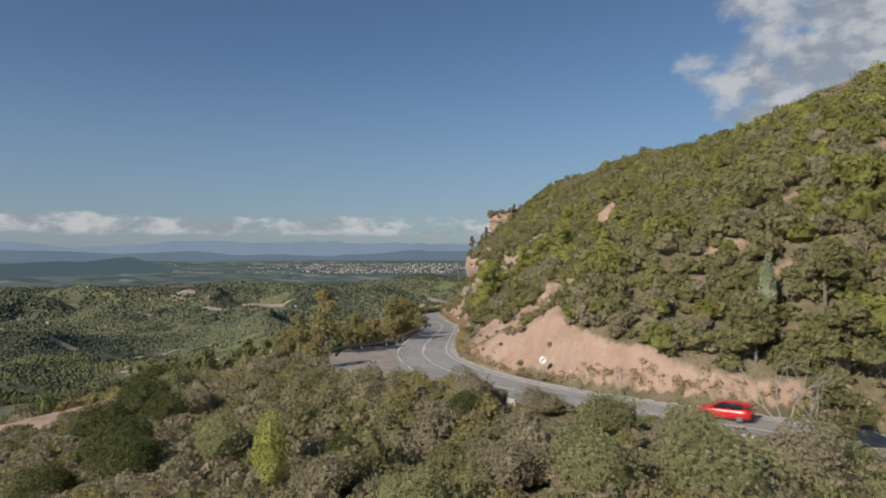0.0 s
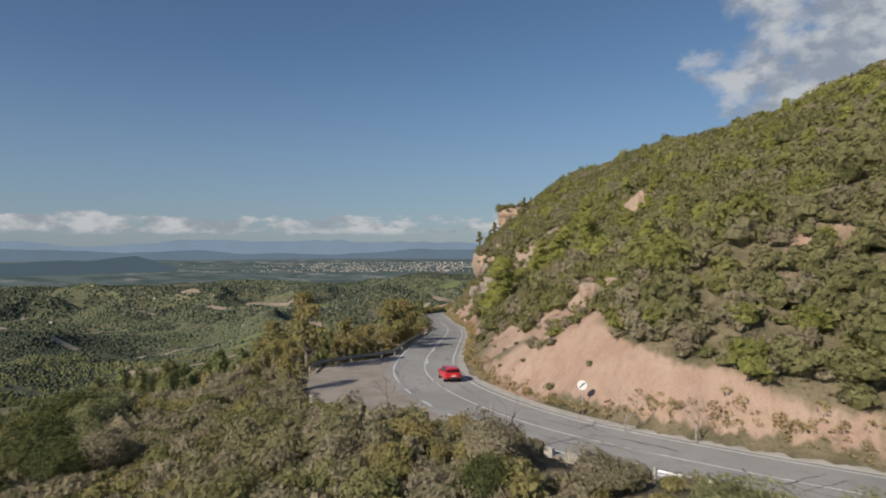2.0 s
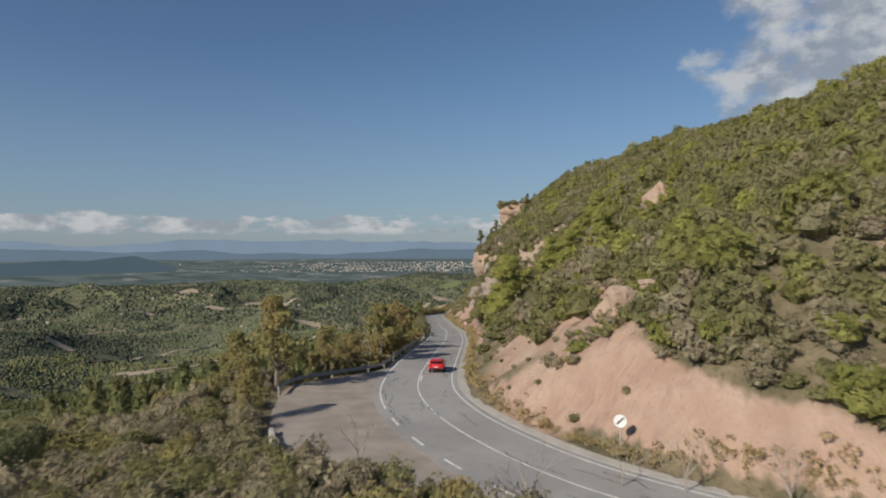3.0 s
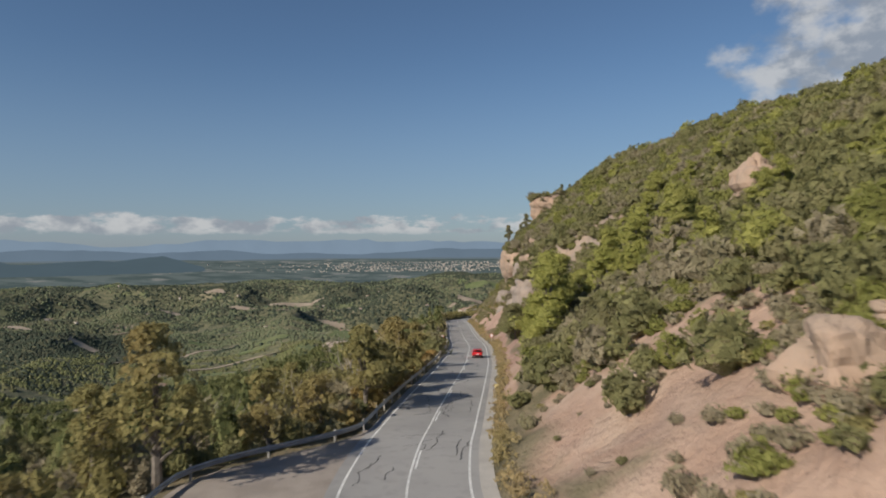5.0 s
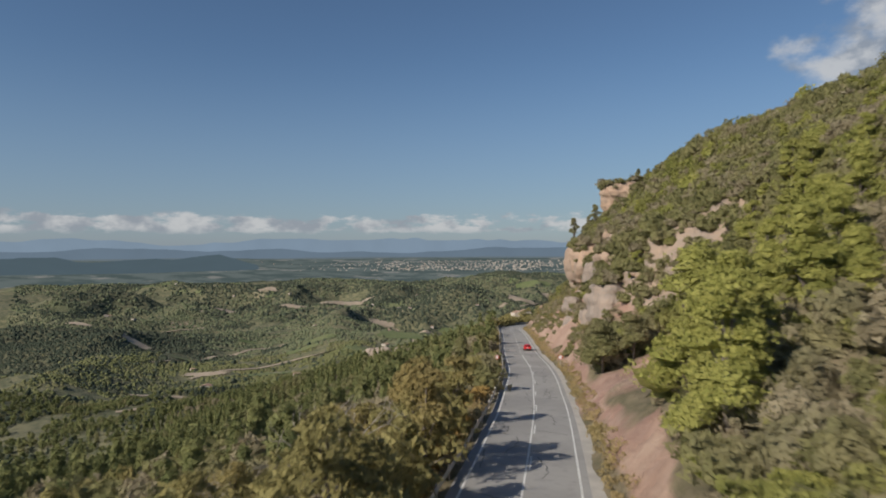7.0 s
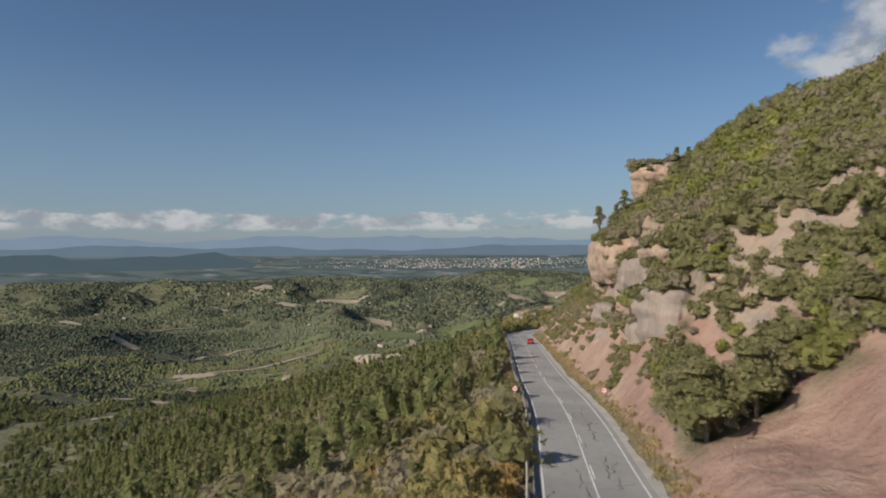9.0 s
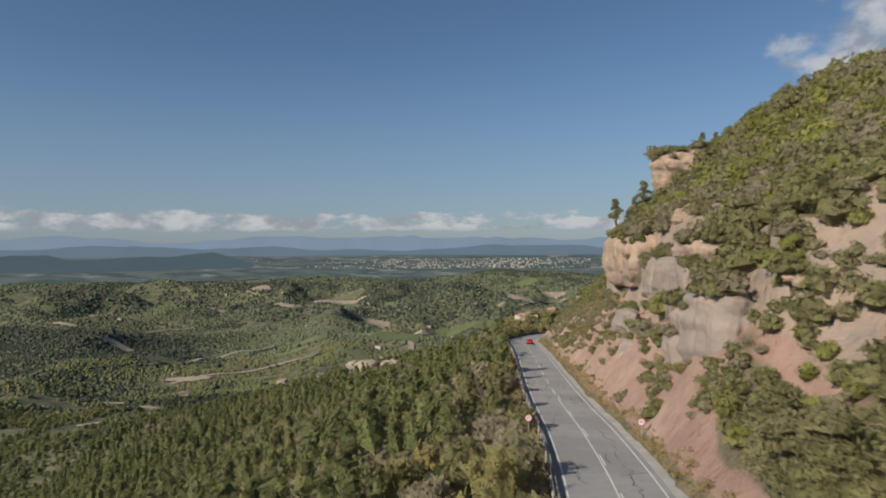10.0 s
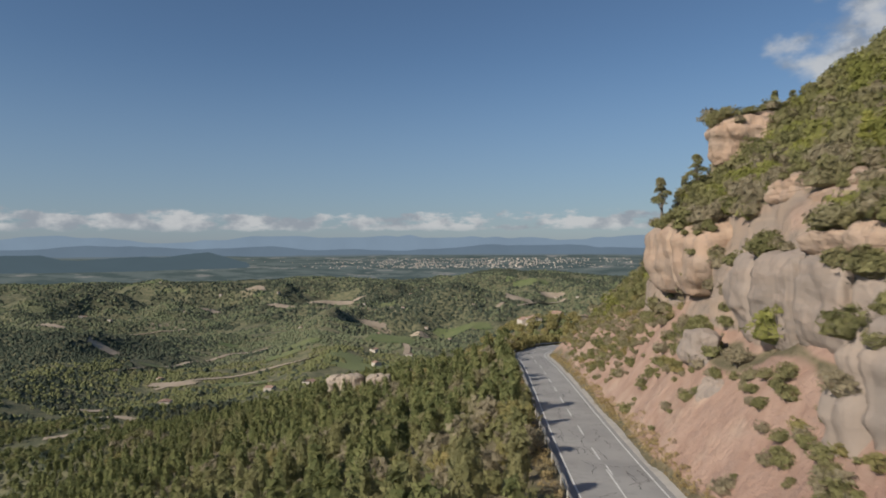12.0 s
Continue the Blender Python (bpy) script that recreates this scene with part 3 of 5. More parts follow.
# ---- rocks ----
def rock(name, place, size, turn, seed, mat, label, n=26, rough=1.0, peak=0.0, clefts=()):
    """A weathered block of rock: a rounded box broken by ledges, cracks and lumps."""
    bm = bmesh.new()
    bmesh.ops.create_cube(bm, size=2.0)
    bmesh.ops.subdivide_edges(bm, edges=bm.edges[:], cuts=n, use_grid_fill=True)
    off = Vector((seed * 7.3, seed * 3.1, seed * 5.7))
    S = Vector(size)
    for v in bm.verts:
        c = v.co
        e = 5.0 - 2.2 * max(0.0, c.z)
        k = (abs(c.x) ** e + abs(c.y) ** e + abs(c.z) ** e) ** (1 / e)
        p = Vector((c.x * S.x, c.y * S.y, c.z * S.z)) * (0.3 + 0.7 / k)
        under = 1 - 0.16 * max(0.0, -c.z - 0.25)
        under *= 1 - peak * (c.z + 1) / 2
        p.x, p.y = p.x * under, p.y * under
        q = p + off
        big = noise.noise(q * 0.13) * 0.22 * min(S) + noise.noise(q * 0.33) * 0.14 * min(S)
        ledge = noise.noise(Vector((q.x * 0.06, q.y * 0.06, q.z * 0.9))) * 0.45
        crack = -0.9 * max(0.0, 0.10 - abs(noise.noise(Vector((q.x * 0.22, q.y * 0.22, q.z * 0.05))))) * 10 * 0.6
        small = noise.fractal(q * 0.8, 0.9, 2.1, 4) * (0.06 + 0.24 * rough)
        block = noise.voronoi(Vector((q.x * 0.16, q.y * 0.16, q.z * 0.11)))[0]
        joint = -0.9 * max(0.0, 0.16 - (block[1] - block[0])) * 5
        step = 0.5 * math.tanh(5 * noise.noise(Vector((q.x * 0.1, q.y * 0.1, q.z * 0.45))))
        d = Vector((c.x, c.y, c.z * 0.7)).normalized()
        big *= 0.4 + 0.6 * rough
        for cy, lean in clefts:
            big -= 2.3 * max(0.0, 1 - abs(p.y - cy - lean * p.z - 0.4 * noise.noise(Vector((0, 0, q.z * 0.5)))) / 0.55)
        v.co = p + d * (big + small + (ledge + 0.6 * crack + joint + step) * rough)
    ob = part(name, bm, mat, None, label, shade=rough < 0.5)
    ob.matrix_world = pose(*place, 0, 0, turn)
    return tagged(ob, label, "rock")


def build_rocks():
    rock("cliff", (18.2, 229, 9.9), (6.2, 15, 4.9), 2, 1, ROCK, "massive grey conglomerate cliff overhanging the talus", 66, 0.3, 0.0, ((-11.5, 0.12), (-3.0, -0.1), (6.0, 0.05)))
    rock("cliff", (22.5, 205, 7.5), (6.0, 10, 5.6), 30, 11, ROCK, "grey cliff shoulder above a dry talus", 46, 0.35)
    rock("cliff", (15.9, 265, 13.0), (5.6, 13.5, 5.4), 4, 2, PINK_ROCK, "pink and grey cliff above the red talus", 48, 0.3, 0.0, ((-4.0, 0.1),))
    rock("cliff", (29.0, 280, 30.5), (7.0, 8.0, 5.0), -20, 3, PINK_ROCK, "orange rock face below the hill's crest", 36, 0.7)
    rock("rock_ledge", (23.5, 222, 19.0), (4.8, 15, 1.9), 6, 4, PINK_ROCK, "pale sandstone ledge across the hillside", 32)
    rock("rock_ledge", (14.3, 207.3, 4.0), (4.4, 7.0, 7.6), 14, 13, ROCK, "grey rock apron at the cliff's foot", 46, 0.45, 0.1, ((3.2, 0.15),))
    rock("rock_ledge", (18.2, 81.5, 15.6), (2.0, 3.0, 0.8), 25, 14, PINK_ROCK, "small pale ledge above the road cut", 14)
    rock("boulder", (38.3, 144.5, 25.6), (3.5, 3.3, 5.0), 20, 5, PINK_ROCK, "pale pointed boulder standing among scrub", 20, 0.8, 0.5)
    rock("rock_ledge", (33.5, 199, 20.0), (3.5, 5, 2.0), 30, 6, PINK_ROCK, "pale outcrop among pines", 16)
    rock("boulder", (32.0, 148, 20.8), (1.8, 1.8, 2.6), 0, 7, PINK_ROCK, "small pale boulder among scrub", 10, 0.7, 0.4)
    rock("rock_ledge", (-59, 386, -35.0), (4.0, 4, 5.0), 12, 7, CREAM_ROCK, "pale rock outcrop above the forest", 20)
    rock("rock_ledge", (-69, 390, -36.0), (4.0, 4, 5.5), 5, 8, CREAM_ROCK, "pale rock outcrop above the forest", 20)
    rock("rock_ledge", (-75.5, 391, -36.0), (3.2, 4, 4.8), 25, 21, CREAM_ROCK, "pale rock outcrop above the forest", 18)
    rock("rock_ledge", (22.0, 196.4, 12.8), (6.5, 2.2, 0.9), -8, 15, PINK_ROCK, "pale sandstone ledge between rows of bushes", 22)
    rock("rock_ledge", (21.2, 198.8, 16.3), (5.0, 2.0, 0.8), -12, 16, PINK_ROCK, "pale sandstone ledge between rows of bushes", 20)
    rock("rock_ledge", (27.0, 195.6, 20.5), (3.2, 1.8, 1.0), -8, 17, PINK_ROCK, "pale sandstone ledge among scrub", 16)
    rock("boulder", (14.2, 82.0, 13.2), (1.5, 1.7, 2.2), 10, 9, PINK_ROCK, "pale rock knob on top of the road cut", 12)
    rock("boulder", (9.5, 241, 2.9), (1.5, 2.8, 2.4), 10, 10, ROCK, "grey slab stuck in the red talus", 14)
    rock("boulder", (8.7, 233.5, 0.6), (1.3, 2.0, 1.7), 25, 18, ROCK, "small grey slab stuck in the red talus", 12)
    rock("rock_ledge", (20.2, 236, 20.6), (2.6, 9.5, 1.5), 9, 19, PINK_ROCK, "long pale ledge above the cliff's scrub", 26)
    rock("rock_ledge", (16.6, 221, 14.9), (3.0, 5.5, 1.5), 10, 20, PINK_ROCK, "pale knobby ledge on top of the cliff", 22)
    rock("rock_ledge", (80, 215, 49.0), (4, 9, 1.4), 25, 12, PINK_ROCK, "pale ledge just under the crest", 14)


build_rocks()


# ---- plants ----
def ico(sub):
    bm = bmesh.new()
    bmesh.ops.create_icosphere(bm, subdivisions=sub, radius=1.0)
    v = np.array([q.co[:] for q in bm.verts])
    f = np.array([[q.index for q in t.verts] for t in bm.faces])
    bm.free()
    return v, f


ICO = {k: ico(k) for k in (1, 2, 3)}


def plant(seed, leaves, leaf, core, tall=0.8, lumpy=0.35, taper=0.0, layers=0.0):
    """A crown of radius 1 standing on z = 0: an uneven core hidden by leaf clumps. Returns triangles' corners."""
    rng = np.random.RandomState(seed)
    ax = rng.randn(7, 3)
    ax /= np.linalg.norm(ax, axis=1)[:, None]
    amp = rng.rand(7) * lumpy + 0.1

    def radius(d):
        r = 0.72 + sum(a * np.exp(-(1 - d @ q) * 5) for a, q in zip(amp, ax))
        if layers:
            r = r * (1 + layers * np.sin(d[:, 2] * 8 + seed))
        return r

    def shape(d, k):
        p = d * (radius(d) * k)[:, None]
        h = (p[:, 2] + 1) * 0.5
        p[:, :2] *= (1 - taper * np.clip(h, 0, 1))[:, None]
        p[:, 2] = np.maximum(0.0, h) * 2 * tall
        return p

    cv, cf = ICO[core]
    tri = [shape(cv, 0.8 + 0.12 * rng.rand(len(cv)))[cf]]
    d = rng.randn(leaves, 3)
    d /= np.linalg.norm(d, axis=1)[:, None]
    d[:, 2] = np.where(d[:, 2] < -0.35, -d[:, 2], d[:, 2])
    p = shape(d, 0.84 + 0.26 * rng.rand(leaves))
    nrm = d + 0.75 * rng.randn(leaves, 3)
    nrm /= np.linalg.norm(nrm, axis=1)[:, None]
    a = np.cross(nrm, rng.randn(leaves, 3))
    a /= np.linalg.norm(a, axis=1)[:, None] + 1e-9
    b = np.cross(nrm, a)
    s = (leaf * (0.7 + 1.0 * rng.rand(leaves)))[:, None]
    tri.append(np.stack([p + a * s, p - a * s * 0.5 + b * s * 0.8, p - a * s * 0.5 - b * s * 0.8], 1))
    return np.concatenate(tri)


def dome(seed, sides=6):
    """A small rounded tree crown for the far woods: triangles' corners, radius 1."""
    rng = np.random.RandomState(seed)
    a = np.arange(sides) * 2 * np.pi / sides + rng.rand()
    r0, r1 = 0.9 + 0.25 * rng.rand(sides), 0.62 + 0.25 * rng.rand(sides)
    low = np.column_stack([r0 * np.cos(a), r0 * np.sin(a), np.full(sides, -0.1)])
    mid = np.column_stack([r1 * np.cos(a + 0.4), r1 * np.sin(a + 0.4), 0.75 + 0.25 * rng.rand(sides)])
    top = np.array((0.15 * rng.randn(), 0.15 * rng.randn(), 1.25 + 0.3 * rng.rand()))
    t = []
    for k in range(sides):
        q = (k + 1) % sides
        t += [(low[k], low[q], mid[k]), (low[q], mid[q], mid[k]), (mid[k], mid[q], top)]
    return np.array(t)


def scatter(name, kinds, x, y, size, mat, label, category, sink=0.15, stretch=None, z=None):
    """Many plants as one object of kind stuff."""
    rng = np.random.RandomState(len(x) + 5)
    z = height(x, y) if z is None else z
    pick = rng.randint(0, len(kinds), len(x))
    turn = rng.rand(len(x)) * 2 * np.pi
    st = np.ones(len(x)) if stretch is None else stretch
    out = []
    for k, tri in enumerate(kinds):
        for i in np.nonzero(pick == k)[0]:
            c, s = math.cos(turn[i]) * size[i], math.sin(turn[i]) * size[i]
            q = np.empty_like(tri)
            q[..., 0] = tri[..., 0] * c - tri[..., 1] * s + x[i]
            q[..., 1] = tri[..., 0] * s + tri[..., 1] * c + y[i]
            q[..., 2] = tri[..., 2] * size[i] * st[i] + z[i] - sink * size[i]
            out.append(q)
    v = np.concatenate(out).reshape(-1, 3)
    ob = new(name, mesh_from(name, v, np.arange(len(v)).reshape(-1, 3), [mat]))
    return tagged(ob, label, category, kind="stuff")


def sow(seed, x0, x1, y0, y1, spacing, keep):
    """Jittered places, thinned by keep(x, y)."""
    rng = np.random.RandomState(seed)
    gx, gy = np.meshgrid(np.arange(x0, x1, spacing), np.arange(y0, y1, spacing))
    x, y = gx.ravel() + (rng.rand(gx.size) - 0.5) * spacing * 1.3, gy.ravel() + (rng.rand(gx.size) - 0.5) * spacing * 1.3
    k = keep(x, y)
    return x[k], y[k], rng


def verge(x, y):
    idx, d = road_distance(x, y)
    return d, LEFTW[idx]


def on_hill(x, y):
    d, w = verge(x, y)
    st, hi, af = bank_shape(LINE[road_distance(x, y)[0], 1])
    top = np.where(y < 106, 5.4 + hi / (st - af), np.where((y > 108) & (y < 165), 8.4, 6.0))
    e = 0.6
    steep = np.hypot(height(x + e, y) - height(x - e, y), height(x, y + e) - height(x, y - e)) / (2 * e)
    crest = np.interp(y, CREST_Y, CREST_X)
    bare = (np.hypot(x - 13, (y - 160) * 0.8) < 9.5) | ((y > 137) & (y < 170) & (x < 14.5)) | ((np.hypot(x - 11.5, (y - 93) * 0.46) < 7.3) & (value_noise(x, y, 41, 2.1) < 0.42))
    bare |= (np.hypot(x - 36.3, y - 142) < 3.6) | (np.hypot(x - 31.3, y - 146.5) < 2.2)
    bare |= (np.abs(y - 236) < 9.5) & (x > 15.5) & (x < 22) | (np.hypot((x - 14.5) / 3, (y - 221) / 5) < 1)
    return ~bare & (d > top) & (x < crest + 4) & (steep < np.where((d > 16.5) & (y > 180), 7.0, np.where((d > 14) | (y < 62) | ((y > 100) & (y < 137)) | ((x > 13) & (y < 80)), 1.9, 1.05))) & ((y < 192) | (d > 15.0)) & (value_noise(x, y, 21, 9) < 0.93)


def trodden(x, y):
    """Bare dirt: a terrace below the spur and small patches on it."""
    bare = (np.hypot((x + 61) / 18, (y - 101) / 20) < 1) | (np.hypot((x + 55) / 16, (y - 84) / 15) < 1)
    for px, py, pr in ((-6.9, 40, 1.9), (-11.3, 43, 2.2), (-27, 78, 3.0)):
        bare |= np.hypot(x - px, y - py) < pr
    return bare


def on_spur(x, y):
    d, w = verge(x, y)
    return ~trodden(x, y) & (d < 0) & (-d > w + 1.6) & (y < 112) & (value_noise(x, y, 22, 7) < 0.62)


def on_slope(x, y):
    d, w = verge(x, y)
    return ~trodden(x, y) & (d < 0) & (-d > w + 2.0) & (y > 100) & (np.hypot((x + 60) / 15, (y - 377) / 16) > 1)


# fields of the valley: place, half length, half width, turn, what grows
FIELDS = [(-322, 853, 30, 13, 0.47, "green"), (-197, 1077, 34, 27, 0.12, "green"), (-541, 1286, 21, 14, 0.12, "green"), (-316, 1031, 30, 14, 0.32, "green"), (-496, 993, 33, 13, 0.42, "green"), (-352, 1397, 31, 15, 0.12, "green"), (-327, 993, 23, 10, 0.42, "green"), (-404, 855, 27, 10, 0.12, "tan"), (-306, 863, 17, 6, 0.32, "tan"), (-621, 1043, 22, 11, 0.22, "tan"), (-561, 1984, 70, 24, 0.12, "tan"), (-547, 2300, 45, 22, 0.12, "tan"), (-12, 2180, 45, 24, 0.12, "tan"), (101, 2411, 45, 26, 0.12, "tan"), (-417, 737, 10, 9, 0.72, "tan"), (-715, 2006, 45, 20, 0.12, "tan"), (-375, 1733, 31, 18, 0.12, "tan"), (-946, 2011, 45, 18, 0.12, "tan"), (-1042, 1467, 26, 11, 0.12, "tan"), (-149, 1744, 70, 28, 0.12, "green"), (-254, 1691, 27, 16, 0.12, "tan"), (32, 2596, 70, 34, 0.12, "green"), (-1380, 2345, 60, 30, 0.12, "green"), (-961, 2371, 40, 20, 0.12, "tan")]


# farm tracks of the valley: corner points, width
TRACKS = [((-415, 834), (-395, 872), (-363, 904), (-332, 948), (-284, 962), (-244, 939)), ((-186, 1063), (-166, 1053), (-159, 989)), ((-504, 895), (-498, 957), (-511, 1080), (-484, 1196), (-445, 1249)), ((-902, 1541), (-854, 1579), (-818, 1639)), ((-577, 1902), (-447, 1902), (-361, 1952)), ((-72, 1923), (25, 2192), (142, 2359)), ((-318, 548), (-290, 562), (-272, 583), (-296, 604), (-334, 615), (-352, 640))]


def track_line(pts, step=9.0):
    p = np.array(pts, float)
    for k in range(3):
        p = np.concatenate([p[:1], np.stack([0.75 * p[:-1] + 0.25 * p[1:], 0.25 * p[:-1] + 0.75 * p[1:]], 1).reshape(-1, 2), p[-1:]])
    d = np.concatenate([[0], np.cumsum(np.hypot(*np.diff(p, axis=0).T))])
    u = np.arange(0, d[-1], step)
    return np.column_stack([np.interp(u, d, p[:, 0]), np.interp(u, d, p[:, 1])])


def build_tracks():
    for pts in TRACKS:
        p = track_line(pts)
        far = np.hypot(p[:, 0], p[:, 1] - 85)
        q = np.gradient(p, axis=0)
        side = np.column_stack([q[:, 1], -q[:, 0]]) / np.hypot(q[:, 0], q[:, 1])[:, None]
        w = (1.9 + 0.0022 * far + 0.5 * value_noise(p[:, 0], p[:, 1], 91, 40))[:, None]
        a, b = p - side * w, p + side * w
        v = np.column_stack([np.stack([a, b], 1).reshape(-1, 2), (np.repeat(sheet_height(p[:, 0], p[:, 1]), 2) + 0.9)])
        i = np.arange(len(p) - 1) * 2
        tagged(new("track", mesh_from("track", v, np.column_stack([i, i + 1, i + 3, i + 2]), [TAN_FIELD])), "pale dirt farm track winding through woods", "track", kind="structure")


def build_fields():
    build_tracks()
    for fx, fy, rx, ry, a, kind in FIELDS:
        rng = np.random.RandomState(int(abs(fx * 3 + fy)))
        ring = 1 + 0.16 * rng.randn(24)
        ring = (ring + np.roll(ring, 1) + np.roll(ring, -1)) / 3
        ang = np.arange(24) * 2 * np.pi / 24
        ring = ring / (np.abs(np.cos(ang)) ** 5 + np.abs(np.sin(ang)) ** 5) ** 0.2
        v = [(fx, fy)]
        for k in (0.2, 0.4, 0.6, 0.8, 1.0):
            u, w = rx * k * ring * np.cos(ang), ry * k * ring * np.sin(ang)
            v += list(zip(fx + u * math.cos(a) - w * math.sin(a), fy + u * math.sin(a) + w * math.cos(a)))
        v = np.array(v)
        z = sheet_height(v[:, 0], v[:, 1]) + 1.2
        f = [(0, 1 + k, 1 + (k + 1) % 24) for k in range(24)]
        for r in range(4):
            for k in range(24):
                p, q = 1 + r * 24 + k, 1 + r * 24 + (k + 1) % 24
                f += [(p, p + 24, q + 24), (p, q + 24, q)]
        tagged(new("field", mesh_from("field", np.column_stack([v, z]), f, [GREEN_FIELD if kind == "green" else TAN_FIELD], shade=True)), "small green crop field among woods" if kind == "green" else "bare tan field or clearing among woods", "field", kind="structure")


build_fields()


def build_plants():
    bush = [plant(s, 92, 0.187, 1, 0.85, 0.42) for s in range(8)]
    sparse = [plant(s + 10, 54, 0.24, 1, 0.85, 0.42) for s in range(8)]
    fine = [plant(s + 20, 330, 0.088, 1, 0.66, 0.5) for s in range(6)]
    fir = [plant(s + 40, 64, 0.22, 1, 1.8, 0.3, 0.68, 0.12) for s in range(6)]
    tiny = [dome(s + 60, 4) for s in range(8)]
    x, y, rng = sow(1, 0, 110, 25, 335, 1.92, on_hill)
    n = value_noise(x, y, 23, 16) + 0.6 * rng.randn(len(x))
    size = 0.75 + 1.0 * rng.rand(len(x)) ** 1.6
    for lo, hi, mat, name, lab in ((-9, 0.05, OAK, "evergreen_scrub", "dense dark green evergreen oak scrub on the hillside"), (0.05, 0.42, YOUNG_PINE, "pine_scrub", "low yellow-green young pines among the scrub"), (0.42, 9, DRY, "dry_scrub", "grey-brown dry scrub on the hillside")):
        k = (n > lo) & (n <= hi)
        for far in (False, True):
            q = k & ((y > 120) == far)
            scatter(name, sparse if far else bush, x[q], y[q], size[q] * 1.1, mat, lab, "scrub")
    # rounded trees standing out of the scrub
    round_crowns = [plant(s + 110, 210, 0.135, 1, 0.95, 0.55) for s in range(6)]
    x, y, rng = sow(15, 12, 100, 30, 275, 5.6, lambda x, y: on_hill(x, y) & ((y < 110) | (y > 200) | (x > 34)))
    pick = rng.rand(len(x)) + 0.25 * value_noise(x, y, 34, 25)
    for lo, hi, mat, lab in ((-9, 0.3, YOUNG_PINE, "rounded yellow-green trees standing out of the scrub"), (0.3, 0.42, PINE, "bright green young pines standing out of the scrub"), (0.42, 9, OAK, "dark rounded oaks standing out of the scrub")):
        k = (pick > lo) & (pick <= hi)
        scatter("hill_trees", round_crowns, x[k], y[k], 1.2 + 1.3 * rng.rand(k.sum()) ** 1.5, mat, lab, "wood")
    low = [plant(s + 80, 46, 0.26, 1, 0.55, 0.45) for s in range(6)]
    x, y, rng = sow(6, 4, 70, 28, 140, 2.0, on_hill)
    k = rng.rand(len(x)) < 0.55
    for q, mat, lab in ((k, OAK, "low green undergrowth between the bushes"), (~k, DRY, "low dry undergrowth between the bushes")):
        scatter("undergrowth", low, x[q], y[q], 0.55 + 0.4 * rng.rand(q.sum()), mat, lab, "scrub")
    x, y, rng = sow(2, -70, 45, 12, 118, 1.8, on_spur)
    n = value_noise(x, y, 24, 9) + 0.6 * rng.randn(len(x))
    size = 0.6 + 0.85 * rng.rand(len(x)) ** 1.6 + 0.35 * smooth(x, -2, 12) * (y < 34)
    size = np.where((y > 36) & (x > 6), np.minimum(size, 0.75), size)
    hides_terrace = (x < -0.5 * y) & (y > 35) & (y < 95)
    size = np.where(hides_terrace, np.minimum(size, 0.8), size)
    for lo, hi, mat, name, lab in ((-9, -0.2, OAK, "evergreen_scrub", "green evergreen bushes on the spur"), (-0.2, 0.85, DRY, "dry_scrub", "grey-brown dry scrub on the spur"), (0.85, 9, AUTUMN, "autumn_scrub", "brown low scrub on the spur")):
        k = (n > lo) & (n <= hi)
        close = (x > -45) & (y < 88)
        for kinds, q in ((fine, k & close), (bush, k & ~close)):
            scatter(name, kinds, x[q], y[q], size[q], mat, lab, "scrub", stretch=0.8 + 0.55 * rng.rand(q.sum()))
    x, y, rng = sow(16, -42, 30, 14, 74, 1.5, lambda x, y: on_spur(x, y) & ~((y > 36) & (x > 6)))
    k = rng.rand(len(x)) < 0.35
    for q, mat, lab in ((k, OAK, "low green undergrowth on the spur"), (~k, DRY, "low dry undergrowth on the spur")):
        scatter("undergrowth", low, x[q], y[q], 0.5 + 0.4 * rng.rand(q.sum()), mat, lab, "scrub", stretch=1.0 + 0.5 * rng.rand(q.sum()))
    x, y, rng = sow(3, -230, 60, 100, 480, 4.1, on_slope)
    n = value_noise(x, y, 25, 22) + 0.5 * rng.randn(len(x))
    d, w = verge(x, y)
    size = 1.25 + 1.25 * rng.rand(len(x))
    mixed = n + 0.9 * (1 - smooth(-d - w, 4, 22 + 34 * smooth(y, 220, 290))) + 0.95 * (1 - smooth(y, 150, 240))
    for lo, hi, kinds, mat, name, lab in ((-9, 0.6, fir, SLOPE_PINE, "pine_wood", "dense young pine wood on the slope below the road"), (0.6, 1.0, bush, OAK, "evergreen_scrub", "evergreen bushes below the road"), (1.0, 1.6, bush, DRY, "dry_scrub", "grey-brown scrub below the road"), (1.6, 9, bush, AUTUMN, "autumn_scrub", "orange and olive bushes along the rail")):
        k = (mixed > lo) & (mixed <= hi)
        scatter(name, kinds, x[k], y[k], size[k] * (1.0 if kinds is fir else 1.15), mat, lab, "wood")
    open_ground = lambda x, y: sum(np.hypot((x - fx) * math.cos(a) + (y - fy) * math.sin(a), ((y - fy) * math.cos(a) - (x - fx) * math.sin(a)) * rx / ry) < rx for fx, fy, rx, ry, a, m in FIELDS) > 0
    ways = np.concatenate([track_line(t, 12.0) for t in TRACKS])
    clear_of_ways = lambda x, y: np.array([((ways[:, 0] - a) ** 2 + (ways[:, 1] - b) ** 2).min() > (5 + 0.003 * b) ** 2 for a, b in zip(x, y)], bool)
    wooded = lambda x, y: ~open_ground(x, y) & (value_noise(x, y, 26, 90) + 0.8 * value_noise(x, y, 27, 28) < 0.5) & (np.abs(x) < 0.85 * y + 60) & clear_of_ways(x, y)
